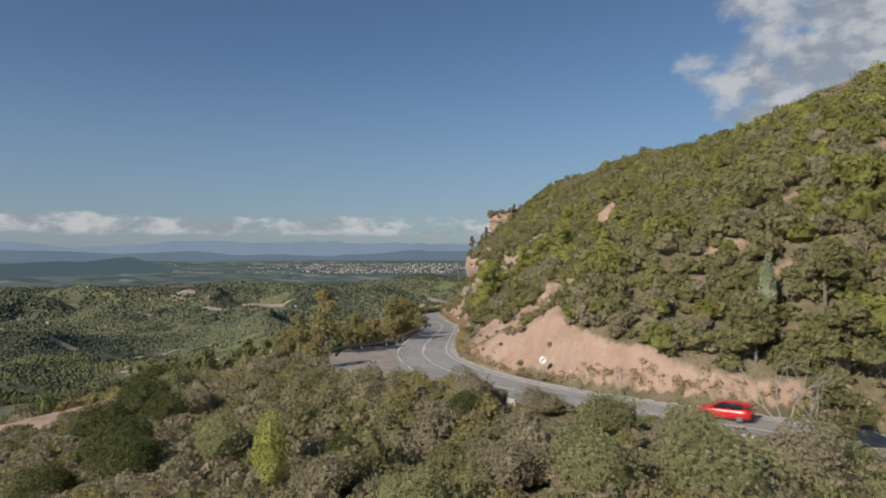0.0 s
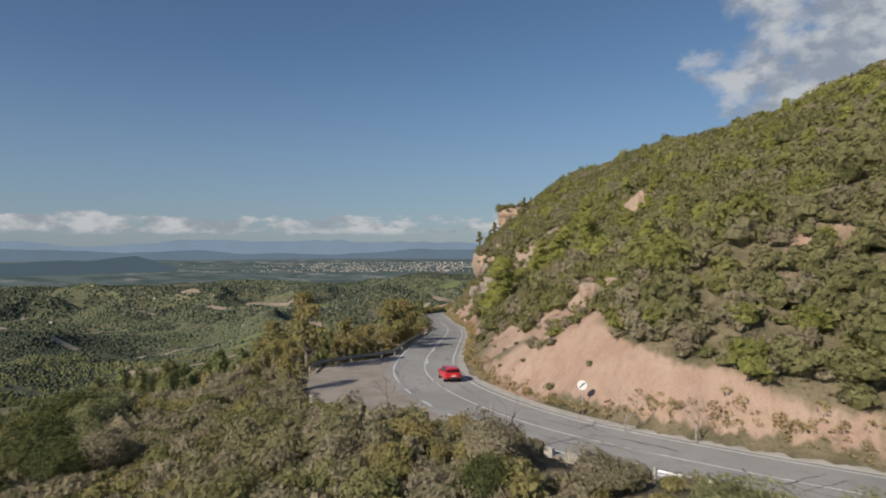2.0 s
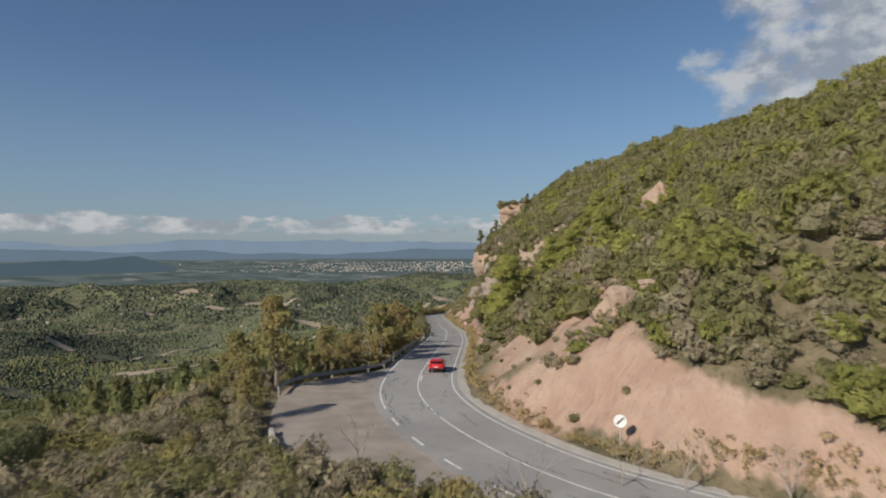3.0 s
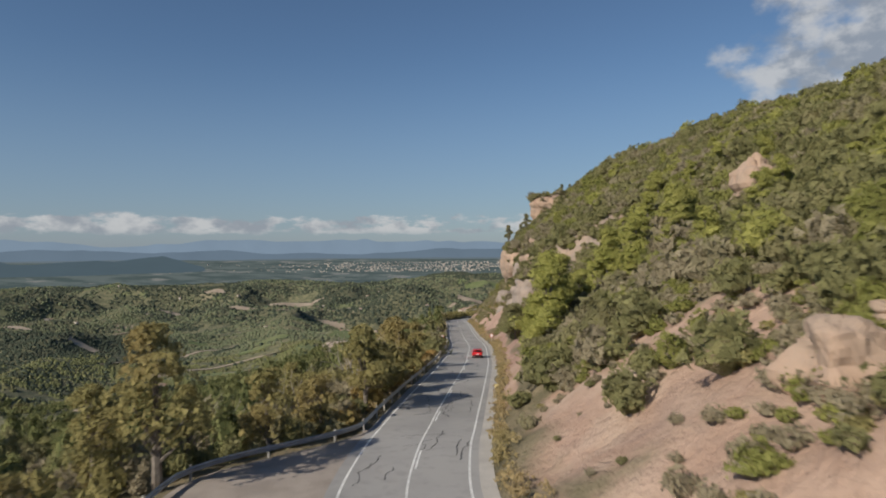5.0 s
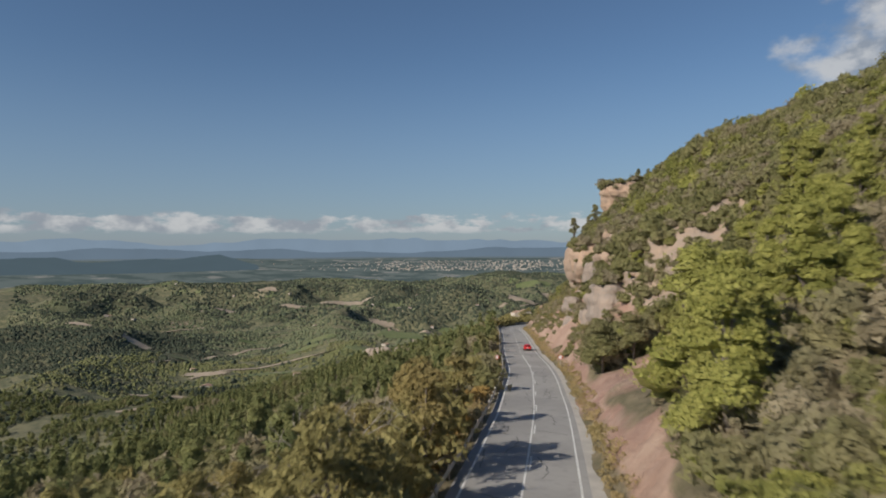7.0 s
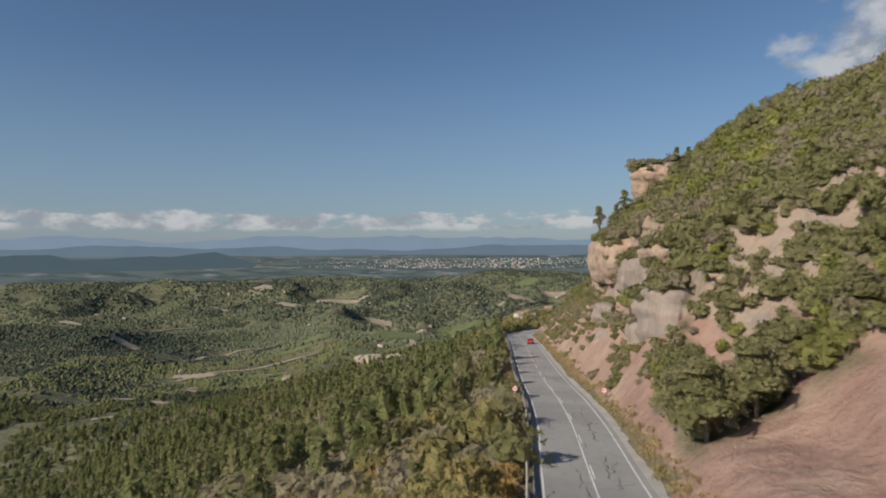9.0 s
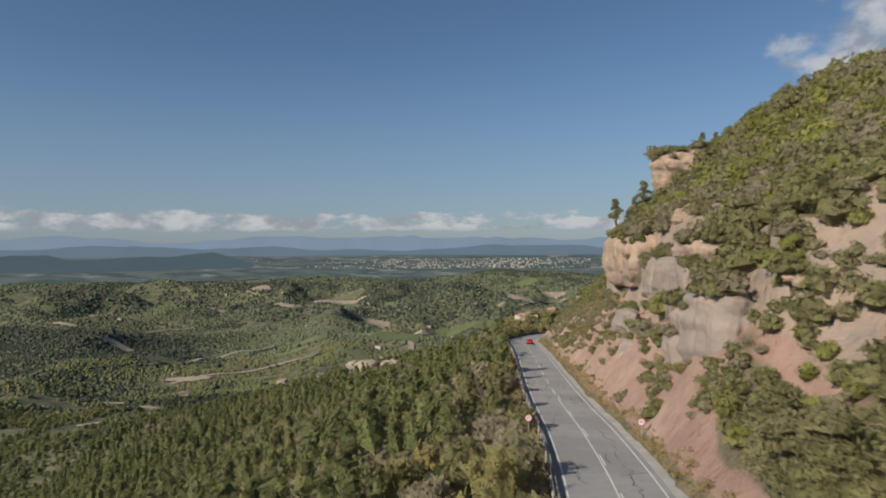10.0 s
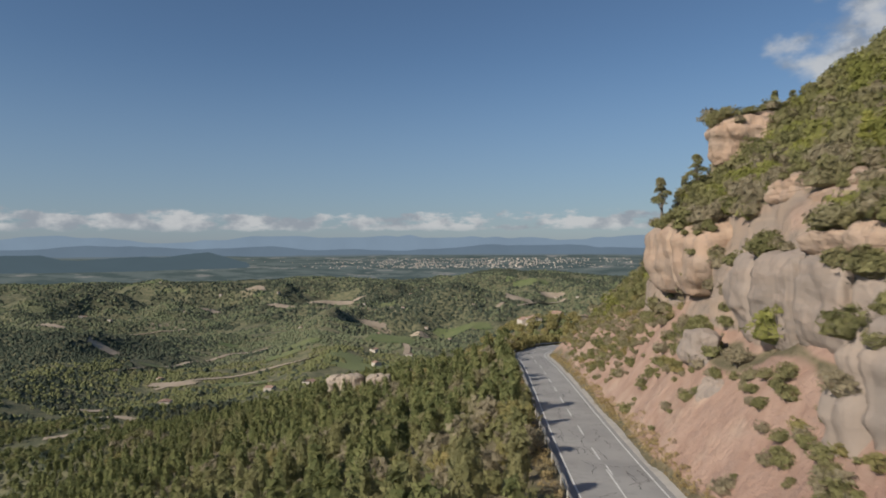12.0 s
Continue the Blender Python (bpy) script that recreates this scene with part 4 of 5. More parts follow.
    small = [plant(s + 90, 26, 0.34, 1, 1.1, 0.35, 0.4, 0.1) for s in range(6)]
    x, y, rng = sow(4, -520, -60, 300, 640, 5.0, lambda x, y: wooded(x, y) & ((x < -225) | (y > 475)))
    n = value_noise(x, y, 28, 60) + 0.35 * rng.randn(len(x))
    for k, mat, lab in ((n < 0.5, SLOPE_PINE, "green pine woods on the lower slope"), (n >= 0.5, VALLEY_OAK_SHADED, "dark oak woods, partly painted shade, on the lower slope")):
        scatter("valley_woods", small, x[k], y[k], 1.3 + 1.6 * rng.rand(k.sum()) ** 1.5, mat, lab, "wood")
    def bottom(x, y):
        """1 on the valley's low ground, 0 on its hills."""
        r = np.hypot(x, y - 80)
        return (1 - smooth(sheet_height(x, y) - np.interp(r, *BOTTOM), -14, 12)) * smooth(r, 700, 950)

    # extra dark trees crowd here, painting in the shade on this hill
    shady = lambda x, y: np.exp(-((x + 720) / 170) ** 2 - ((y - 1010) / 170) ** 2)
    in_view = lambda x, y: (x > -0.84 * y) & (x < 0.16 * y + 60)
    for k, (y0, y1, gap, s0, s1, lab) in enumerate(((300, 1000, 4.7, 1.7, 1.7, "in the valley"), (1000, 1750, 6.6, 2.4, 2.0, "on the valley hills"), (1750, 2900, 10.5, 3.6, 3.2, "beyond the valley"))):
        x, y, rng = sow(70 + k, -0.84 * y1, 0.16 * y1 + 60, y0, y1, gap, lambda x, y: in_view(x, y) & ((x < -225) | (y > 475)) & ((x < -520) | (x > -60) | (y > 640)))
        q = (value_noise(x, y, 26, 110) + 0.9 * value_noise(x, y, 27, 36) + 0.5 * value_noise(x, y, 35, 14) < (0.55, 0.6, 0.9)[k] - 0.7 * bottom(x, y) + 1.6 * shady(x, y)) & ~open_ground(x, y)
        x, y = x[q], y[q]
        q = clear_of_ways(x, y)
        x, y = x[q], y[q]
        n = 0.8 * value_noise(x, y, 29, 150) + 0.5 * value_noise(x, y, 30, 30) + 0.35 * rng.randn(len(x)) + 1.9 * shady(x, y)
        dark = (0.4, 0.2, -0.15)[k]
        for q, mat, what in ((n < dark, NEAR_PINE if k == 0 else VALLEY_PINE, "green pine woods "), (n >= dark, VALLEY_OAK_SHADED, "dark oak woods, partly painted shade, ")):
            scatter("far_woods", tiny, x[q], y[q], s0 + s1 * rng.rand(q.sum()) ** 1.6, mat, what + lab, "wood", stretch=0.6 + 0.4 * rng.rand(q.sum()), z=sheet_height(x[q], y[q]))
    # hedgerow trees and thickets in the open bottoms
    x, y, rng = sow(75, -1900, 360, 700, 2400, 15.0, lambda x, y: in_view(x, y) & (bottom(x, y) > 0.2) & (np.abs(value_noise(x, y, 33, 75)) < 0.16))
    scatter("hedgerow", tiny, x, y, 2.2 + 2.5 * rng.rand(len(x)) ** 2, VALLEY_OAK_SHADED, "dark hedgerow trees between the valley fields", "wood", z=sheet_height(x, y))


build_plants()


def build_cliff_scrub():
    """Bushes on the ledges and tops of the cliffs."""
    bpy.context.view_layer.update()
    dg = bpy.context.evaluated_depsgraph_get()
    rng = np.random.RandomState(31)
    spots = []
    rocks = [o for o in scene.objects if o.name.startswith(("cliff", "rock_ledge"))]
    for k in range(1500):
        x, y = rng.uniform(8, 38), rng.uniform(196, 292)
        best = None
        for o in rocks:
            inv = o.matrix_world.inverted()
            hit, p, nrm, _ = o.ray_cast(inv @ Vector((x, y, 70)), inv.to_3x3() @ Vector((0, 0, -1)))
            if hit:
                w = o.matrix_world @ p
                if best is None or w.z > best[0]:
                    best = (w.z, nrm.z)
        if best and best[1] > 0.5 and best[0] > float(height(x, y)[0]) and value_noise(np.array([x]), np.array([y]), 51, 4.0)[0] > -0.35:
            spots.append((x, y, best[0]))
    sp = np.array(spots)
    kinds = [plant(s + 400, 110, 0.18, 1, 0.7, 0.5) for s in range(5)]
    half = rng.rand(len(sp)) < 0.65
    for k, mat, lab in ((half, OAK, "dark evergreen bushes on the cliff ledges"), (~half, DRY, "dry brown bushes on the cliff ledges")):
        scatter("cliff_scrub", kinds, sp[k, 0], sp[k, 1], 0.6 + 1.25 * rng.rand(k.sum()) ** 1.5, mat, lab, "scrub", 0.1, None, sp[k, 2])


build_cliff_scrub()


# ---- single trees ----
def tri_mesh(name, tri, mat):
    return mesh_from(name, tri.reshape(-1, 3), np.arange(tri.size // 3).reshape(-1, 3), [mat])


def tree(name, seed, tall, wide, mat, label, lumps=7, bole=0.35, leaf=0.3, thin=False):
    """A tree in its own space: tapered trunk with limbs, and a crown of uneven leaf masses."""
    rng = np.random.RandomState(seed)
    root = tagged(new(name), label, "tree", name.replace("_", " ") + "s")
    bm = bmesh.new()
    tube(bm, (0, 0, -0.6), (rng.randn() * 0.1, rng.randn() * 0.1, tall * 0.5), 0.035 * tall, 0.02 * tall)
    tris = []
    for k in range(lumps):
        u = k / max(1, lumps - 1)
        h = tall * (bole + (0.93 - bole) * u)
        a = rng.rand() * 6.28 + k * 2.4
        r = wide * (0.62 - 0.45 * u) * rng.uniform(0.6, 1.1)
        c = np.array((math.cos(a) * r, math.sin(a) * r, h - wide * 0.2))
        limb = bmesh.new()
        tube(limb, (0, 0, h * 0.55), tuple(c + (0, 0, wide * 0.2)), 0.014 * tall, 0.005 * tall, 5)
        part("limb", limb, WOOD, root)
        size = wide * rng.uniform(0.42, 0.6) * (1 - 0.3 * u)
        t = plant(seed * 31 + k, 165, leaf / max(0.4, size) * 0.66, 1, 0.55, 0.5)
        tris.append((t[20:20 + 150] if thin else t) * size + c)
    part("trunk", bm, WOOD, root)
    crown = new("crown", tri_mesh("crown", np.concatenate(tris), mat))
    crown.parent = root
    return root


def bare_tree(name, seed, tall, label, mat=BARE):
    """A leafless tree of forking twigs."""
    rng = np.random.RandomState(seed)
    root = tagged(new(name), label, "tree", "bare trees")
    twigs = bmesh.new()

    def grow(a, d, length, r, depth):
        b = a + d * length
        if depth < 2:
            bm = bmesh.new()
            tube(bm, a, b, r, r * 0.68, 6)
            part("trunk" if depth == 0 else "limb", bm, mat, root)
        else:
            tube(twigs, a, b, r, r * 0.68, 4)
        if depth < 5:
            for k in range(2 if depth else 3):
                e = (d + Vector(rng.randn(3)) * 0.42 + Vector((0, 0, 0.12))).normalized()
                grow(b, e, length * rng.uniform(0.6, 0.85), r * 0.62, depth + 1)

    grow(Vector((0, 0, -0.4)), Vector((rng.randn() * 0.08, rng.randn() * 0.08, 1)).normalized(), tall * 0.3, tall * 0.017, 0)
    tagged(part("twig", twigs, mat, root), kind="stuff")
    return root


def shrub(name, tri, mat, label, group):
    """A bush: short forked stems under a crown of leaves, radius about 1."""
    root = tagged(new(name), label, "bush", group)
    for k in range(3):
        bm = bmesh.new()
        tube(bm, (0, 0, -0.25), (0.35 * math.cos(k * 2.1), 0.35 * math.sin(k * 2.1), 0.6), 0.06, 0.025, 5)
        part("stem", bm, WOOD, root)
    crown = new("crown", tri_mesh("crown", tri, mat))
    crown.parent = root
    return root


def put(ob, x, y, turn=0.0, z=None, scale=1.0):
    ob.matrix_world = Matrix.Translation((x, y, float(height(x, y)[0]) if z is None else z)) @ pose(0, 0, 0, 0, 0, turn) @ Matrix.Scale(scale, 4)
    return ob


def again(ob, x, y, turn, scale, z=None):
    """A copy of a tree, turned and scaled."""
    c = copy_thing(ob, Matrix.Translation((x, y, float(height(x, y)[0]) if z is None else z)) @ pose(0, 0, 0, 0, 0, turn))
    c.scale = (scale, scale, scale)
    return c


def build_trees():
    rng = np.random.RandomState(77)
    # bright pines on the slope above the road
    models = [put(tree("pine_tree", 100 + k, 8.6 + k * 0.5, 2.9 + 0.25 * k, PINE, "yellow-green pine with layered crown on the slope", 17, 0.08, 0.19), x, y, 40 * k) for k, (x, y) in enumerate(((8.3, 121.5), (9.6, 126.5), (9.0, 131.5)))]
    spots = [(13, 131, 0.7), (11.8, 135, 0.75), (17, 141, 0.8), (18, 150, 0.75), (19, 146, 0.7), (17, 134, 0.85), (21, 138, 0.75), (24, 148, 0.8), (27, 141, 0.6), (22, 155, 0.75), (26, 160, 0.8), (30, 154, 0.7), (30, 166, 0.75), (25, 170, 0.7), (34, 174, 0.75), (29, 180, 0.7), (36, 185, 0.7), (24, 131, 0.7), (30, 124, 0.7), (36, 132, 0.6)]
    for k in range(55):
        x, y = rng.uniform(16, 85), rng.uniform(85, 270)
        if on_hill(np.array([x]), np.array([y]))[0] and x < np.interp(y, CREST_Y, CREST_X) - 16:
            spots.append((x, y, rng.uniform(0.38, 0.62)))
    for k, (x, y, sc) in enumerate(spots):
        again(models[k % 3], x, y, 67 * k, sc)
    # dark pines on the cliff tops
    top = put(tree("cliff_pine", 120, 6.5, 1.7, OAK, "dark slender pine on the cliff's edge", 13, 0.4, 0.2, True), 12.8, 276.5, 0, 18.4, 1.15)
    for x, y, z, sc in ((19.0, 279, None, 1.1), (15.5, 277, 19.0, 0.7), (31.0, 279, 35.0, 0.75), (34, 279, 36.0, 0.6), (17.2, 279, None, 0.8)):
        again(top, x, y, x * 40, sc, z)
    # holm oaks at the red bench
    oak = put(tree("holm_oak", 130, 6.0, 3.6, OAK, "spreading grey-green oak beside the red earth bank", 9, 0.3, 0.26), 8.0, 169.5, 0)
    for k, (x, y, sc) in enumerate(((12.0, 171, 0.9), (7.2, 174, 0.8), (15.5, 173, 0.85), (8.5, 179, 0.85), (20, 174, 0.8), (24, 170, 0.8), (28, 168, 0.7), (27, 44, 0.9), (33, 52, 1.0), (40, 50, 1.1), (36, 60, 1.0), (45, 62, 0.9), (28, 57, 0.8), (52, 50, 1.0))):
        again(oak, x, y, k * 57, sc)
    # autumn trees along the valley side of the lay-by and rail
    au = put(tree("autumn_tree", 140, 9.5, 3.2, AUTUMN, "thin olive-brown tree beside the lay-by", 11, 0.3, 0.3, True), -16.8, 92)
    au2 = put(tree("autumn_tree", 141, 6.0, 2.4, AUTUMN, "thin yellowing tree below the guard rail", 9, 0.28, 0.26, True), -13.5, 101)
    for k, (x, y, sc) in enumerate(((-15.5, 79, 0.55), (-21, 93, 0.75), (-17.5, 97, 0.6), (-24, 99, 0.7), (-12.8, 110, 0.6), (-16, 116, 0.65), (-12, 128, 0.5), (-19, 126, 0.6))):
        again(au, x, y, k * 71, sc)
    for k, (x, y, sc) in enumerate(((-11, 106, 0.8), (-8.6, 112.5, 1.25), (-8.3, 115.5, 1.0), (-8.2, 123, 0.85), (-7.8, 129, 1.2), (-8.4, 131.8, 1.3), (-9, 134.5, 1.1), (-8.0, 147.5, 1.15), (-8.8, 150, 0.9), (-9.2, 118.5, 0.8), (-10.5, 150, 1.0), (-9.2, 160, 0.75), (-13, 138, 1.0), (-16, 146, 1.0), (-14, 158, 0.9))):
        again(au2, x, y, k * 83, sc)
    bare = put(bare_tree("bare_tree", 150, 7.5, "leafless pale tree below the road"), -11.0, 120.5)
    for k, (x, y, sc) in enumerate(((-14, 112, 0.9), (-13.5, 131, 0.9), (-10, 139, 0.8), (20.5, 38, 0.95), (21.8, 37.4, 0.8), (9.5, 63.5, 0.42), (-4.2, 59.0, 0.5), (-20, 108, 0.9), (-9.5, 196, 0.6), (12.5, 62.5, 0.5), (16.5, 59.8, 0.5), (3.8, 57.0, 0.6))):
        again(bare, x, y, k * 97, sc)
    cone = new("cypress")
    tagged(cone, "pale green conical tree among dark scrub", "tree")
    bm = bmesh.new()
    tube(bm, (0, 0, -0.5), (0, 0, 2.0), 0.12, 0.06)
    part("trunk", bm, WOOD, cone)
    crown = new("crown", tri_mesh("crown", plant(190, 900, 0.1, 1, 2.1, 0.15, 0.85) * 1.3, PALE))
    crown.parent = cone
    put(cone, 31, 61, 0, None, 1.25)
    # big leafy bushes on the shoulder of the spur
    big = [put(shrub("oak_bush", plant(170 + k, 2600, 0.042, 2, 1.5 if k == 2 else 0.8, 0.35 if k == 2 else 0.6, 0.25 if k == 2 else 0.0), m, lab, "large bushes on the spur"), x, y, 0, None, sc) for k, (m, lab, x, y, sc) in enumerate(((NEAR_OAK, "large leafy evergreen bush on the spur", 12, 29, 2.3), (DRY, "large greyish leafy bush on the spur", 17, 31, 2.1), (PINE, "bright green upright juniper on the spur", -9.0, 33, 1.25), (DARK_OAK, "green oak bush, coloured dark for the shade on the flank", -24, 46, 2.2), (ORANGE, "small rusty-leaved bush on the spur", -14.7, 33, 0.8)))]
    for k, (m, x, y, sc) in enumerate(((0, 7, 31, 2.0), (0, 20, 33, 1.6), (1, 14, 34, 1.8), (0, 22.5, 29, 1.8), (1, 3, 33, 1.7), (0, 15, 39, 1.5), (0, 10, 40, 1.6), (1, 7, 46, 1.3), (0, -1, 28, 1.5), (1, -6, 31, 1.4), (0, -14, 40, 1.8), (0, -31, 70, 2.4), (0, -28, 66, 2.0), (1, -22, 58, 1.6), (0, -33, 78, 2.2), (0, -26, 62, 1.7), (1, 2, 50, 1.5), (3, -27.5, 53, 2.1), (3, -21, 43, 1.8), (3, -29, 61, 2.3), (3, -31, 68, 2.5), (3, -18, 37, 1.5), (3, -24, 39, 1.5), (3, -5.5, 35, 1.2), (3, -25, 57, 1.8), (3, 1.5, 45, 1.2))):
        again(big[m], x, y, k * 73, sc)
    # single bushes on the cut bank and the talus
    models = [shrub("bush", plant(200 + k, 240, 0.13, 1, 0.62, 0.5), m, lab, "bushes on the cut bank") for k, (m, lab) in enumerate(((OAK, "round green bush on bare earth"), (DRY, "dry brown bush on bare earth"), (PINE, "yellow-green bush on bare earth")))]
    for k, (x, y, sc) in enumerate(((9.0, 74, 0.5), (10.5, 84, 0.55), (13.0, 79, 0.7), (9.5, 95, 0.4), (7.5, 105, 1.1), (8.0, 112, 1.3))):
        put(models[k % 3], x, y, k * 50, None, sc) if k < 3 else again(models[k % 3], x, y, k * 50, sc)
    for k in range(40):
        y = rng.uniform(192, 325)
        i = at_y(y)
        o = 7.5 + 7.0 * rng.rand() ** 0.6
        again(models[0 if rng.rand() < 0.6 else 1], LINE[i, 0] + o, y, k * 37, rng.uniform(0.35, 1.25))
    # thick bushes under the overhang, in the cleft between the cliffs and over the apron
    for k in range(46):
        if k < 14:
            x, y, most = rng.uniform(8.2, 10.6), rng.uniform(219, 243), 1.15
        elif k < 38:
            x, y, most = rng.uniform(8.5, 13.6), rng.uniform(243.5, 252), 1.5
        else:
            x, y, most = rng.uniform(6.4, 8.6), rng.uniform(205, 222), 0.9
        again(models[1 if rng.rand() < 0.25 else 0], x, y, k * 41, rng.uniform(0.5, most))
    for k in range(26):
        y = rng.uniform(66, 135)
        i = at_y(y)
        o = 6.2 + 6.0 * rng.rand()
        again(models[1 if rng.rand() < 0.6 else 0], LINE[i, 0] + RIGHT[i, 0] * o, LINE[i, 1] + RIGHT[i, 1] * o, k * 37, rng.uniform(0.15, 0.5))


build_trees()


# ---- roadside things ----
def along(i, o, lift=0.0):
    return Vector((LINE[i, 0] + RIGHT[i, 0] * o, LINE[i, 1] + RIGHT[i, 1] * o, LINE[i, 2] + lift))


def guard_rail(i0, i1, offset, label):
    """A two-wave steel beam on posts."""
    root = tagged(new("guard_rail"), label, "guard rail")
    prof = [(0.0, 0.40), (0.07, 0.47), (0.07, 0.50), (0.0, 0.56), (0.0, 0.60), (0.07, 0.66), (0.07, 0.69), (0.0, 0.76), (-0.012, 0.76), (0.055, 0.68), (-0.012, 0.58), (0.055, 0.48), (-0.012, 0.40)]
    k = len(prof)
    idx = list(range(i0, i1))
    v = [tuple(along(i, offset(i) + a, z)) for i in idx for a, z in prof]
    f = [(q * k + j, q * k + (j + 1) % k, (q + 1) * k + (j + 1) % k, (q + 1) * k + j) for q in range(len(idx) - 1) for j in range(k)]
    beam = new("beam", mesh_from("beam", v, f, [STEEL]))
    beam.parent = root
    bm = bmesh.new()
    box(bm, 0, 0, 0.2, 0.13, 0.12, 1.3, 0.01)
    post = part("post", bm, CONCRETE, root, "pale concrete post")
    for n, i in enumerate(range(i0, i1, 4)):
        p = post if n == 0 else new("post", post.data)
        p.parent = root
        p.matrix_world = Matrix.Translation(along(i, offset(i) - 0.09)) @ pose(0, 0, 0, 0, 0, math.degrees(math.atan2(RIGHT[i, 1], RIGHT[i, 0])))
    return root


def low_wall():
    """Concrete kerb blocks on the outer edge of the lay-by."""
    root = tagged(new("low_wall"), "low whitish concrete edging round the lay-by", "wall")
    bm = bmesh.new()
    box(bm, 0, 0, 0.1, 0.35, 1.25, 0.75, 0.03)
    block = part("block", bm, CONCRETE, root)
    i0, i1 = at_y(57), at_y(80)
    pts = [along(i, -(LEFTW[i] + 0.15)) for i in range(i0, i1)]
    run, last, n = 0.0, pts[0], 0
    for p, q in zip(pts, pts[1:]):
        run += (q - p).length
        if run > 1.3 or n == 0:
            run = 0.0
            b = block if n == 0 else new("block", block.data)
            b.parent = root
            b.matrix_world = Matrix.Translation(p) @ pose(0, 0, 0, 0, 0, math.degrees(math.atan2((q - p).y, (q - p).x)) - 90)
            n += 1
    return root


def disc(bm, r0, r1, y0, y1, n=36):
    """A flat ring (or disc, r0 = 0) facing -y."""
    rings = []
    for r, y in ((r1, y0), (r1, y1)):
        rings.append([bm.verts.new((r * math.cos(6.2832 * k / n), y, r * math.sin(6.2832 * k / n))) for k in range(n)])
    inner = [bm.verts.new((r0 * math.cos(6.2832 * k / n), y0, r0 * math.sin(6.2832 * k / n))) for k in range(n)] if r0 else None
    for k in range(n):
        q = (k + 1) % n
        bm.faces.new((rings[0][k], rings[0][q], rings[1][q], rings[1][k]))
        if inner:
            bm.faces.new((inner[k], inner[q], rings[0][q], rings[0][k]))
    if not inner:
        bm.faces.new(rings[0])
    if not inner:
        bm.faces.new(rings[1][::-1])


def round_sign(place, turn, label, ring, limit=""):
    root = tagged(new("road_sign"), label, "road sign")
    bm = bmesh.new()
    tube(bm, (0, 0.06, -0.5), (0, 0.06, 2.4), 0.045, 0.045, 8)
    part("post", bm, CONCRETE, root, "pale grey painted post")
    bm = bmesh.new()
    disc(bm, 0.0, 0.4, 0.0, 0.02)
    plate = part("plate", bm, SIGN_WHITE, root)
    plate.location = (0, 0, 2.05)
    if ring:
        bm = bmesh.new()
        disc(bm, 0.315, 0.4, -0.006, -0.001)
        part("red_ring", bm, SIGN_RED, plate, "red border ring")
        for x in (-0.1, 0.1):
            bm = bmesh.new()
            box(bm, x, -0.008, 0, 0.09, 0.008, 0.2)
            part("mark", bm, SIGN_DARK, plate, "black mark")
    else:
        for k in range(3):
            bm = bmesh.new()
            box(bm, 0, 0, 0, 0.03, 0.006, 0.62)
            b = part("stripe", bm, SIGN_DARK, plate, "thin dark diagonal stripe")
            b.matrix_world = pose(-0.05 + 0.05 * k, -0.006, 0, 0, 45, 0)
    root.matrix_world = Matrix.Translation(place) @ pose(0, 0, 0, 0, 0, turn)
    return root


def marker(place, turn, label, mat, tall=0.9):
    root = tagged(new("marker_post"), label, "marker post")
    bm = bmesh.new()
    box(bm, 0, 0, tall / 2 - 0.2, 0.09, 0.06, tall + 0.4, 0.01)
    part("post", bm, CONCRETE, root)
    bm = bmesh.new()
    box(bm, 0, -0.05, tall, 0.42, 0.03, 0.5, 0.01)
    part("plate", bm, mat, root)
    root.matrix_world = Matrix.Translation(place) @ pose(0, 0, 0, 0, 0, turn)


def build_roadside():
    n = len(LINE)
    guard_rail(at_y(90), n - 4, lambda i: -(LEFTW[i] + 0.25), "galvanised guard rail along the drop to the valley")
    guard_rail(4, at_y(57), lambda i: -(LEFTW[i] + 0.25), "galvanised guard rail on the outside of the bend")
    low_wall()
    g = lambda x, y: (x, y, float(height(x, y)[0]))
    round_sign((10.7, 68.4, 6.05), -25, "round white end-of-limit sign on a steel post", False)
    round_sign((4.7, 203, -4.0), 4, "round red-ringed limit sign below the cliff", True)
    round_sign((-6.6, 205.5, -4.6), 4, "round red-ringed limit sign behind the guard rail", True)
    marker((3.1, 123, 3.0), 0, "small yellow marker at the gutter", SIGN_YELLOW)


build_roadside()


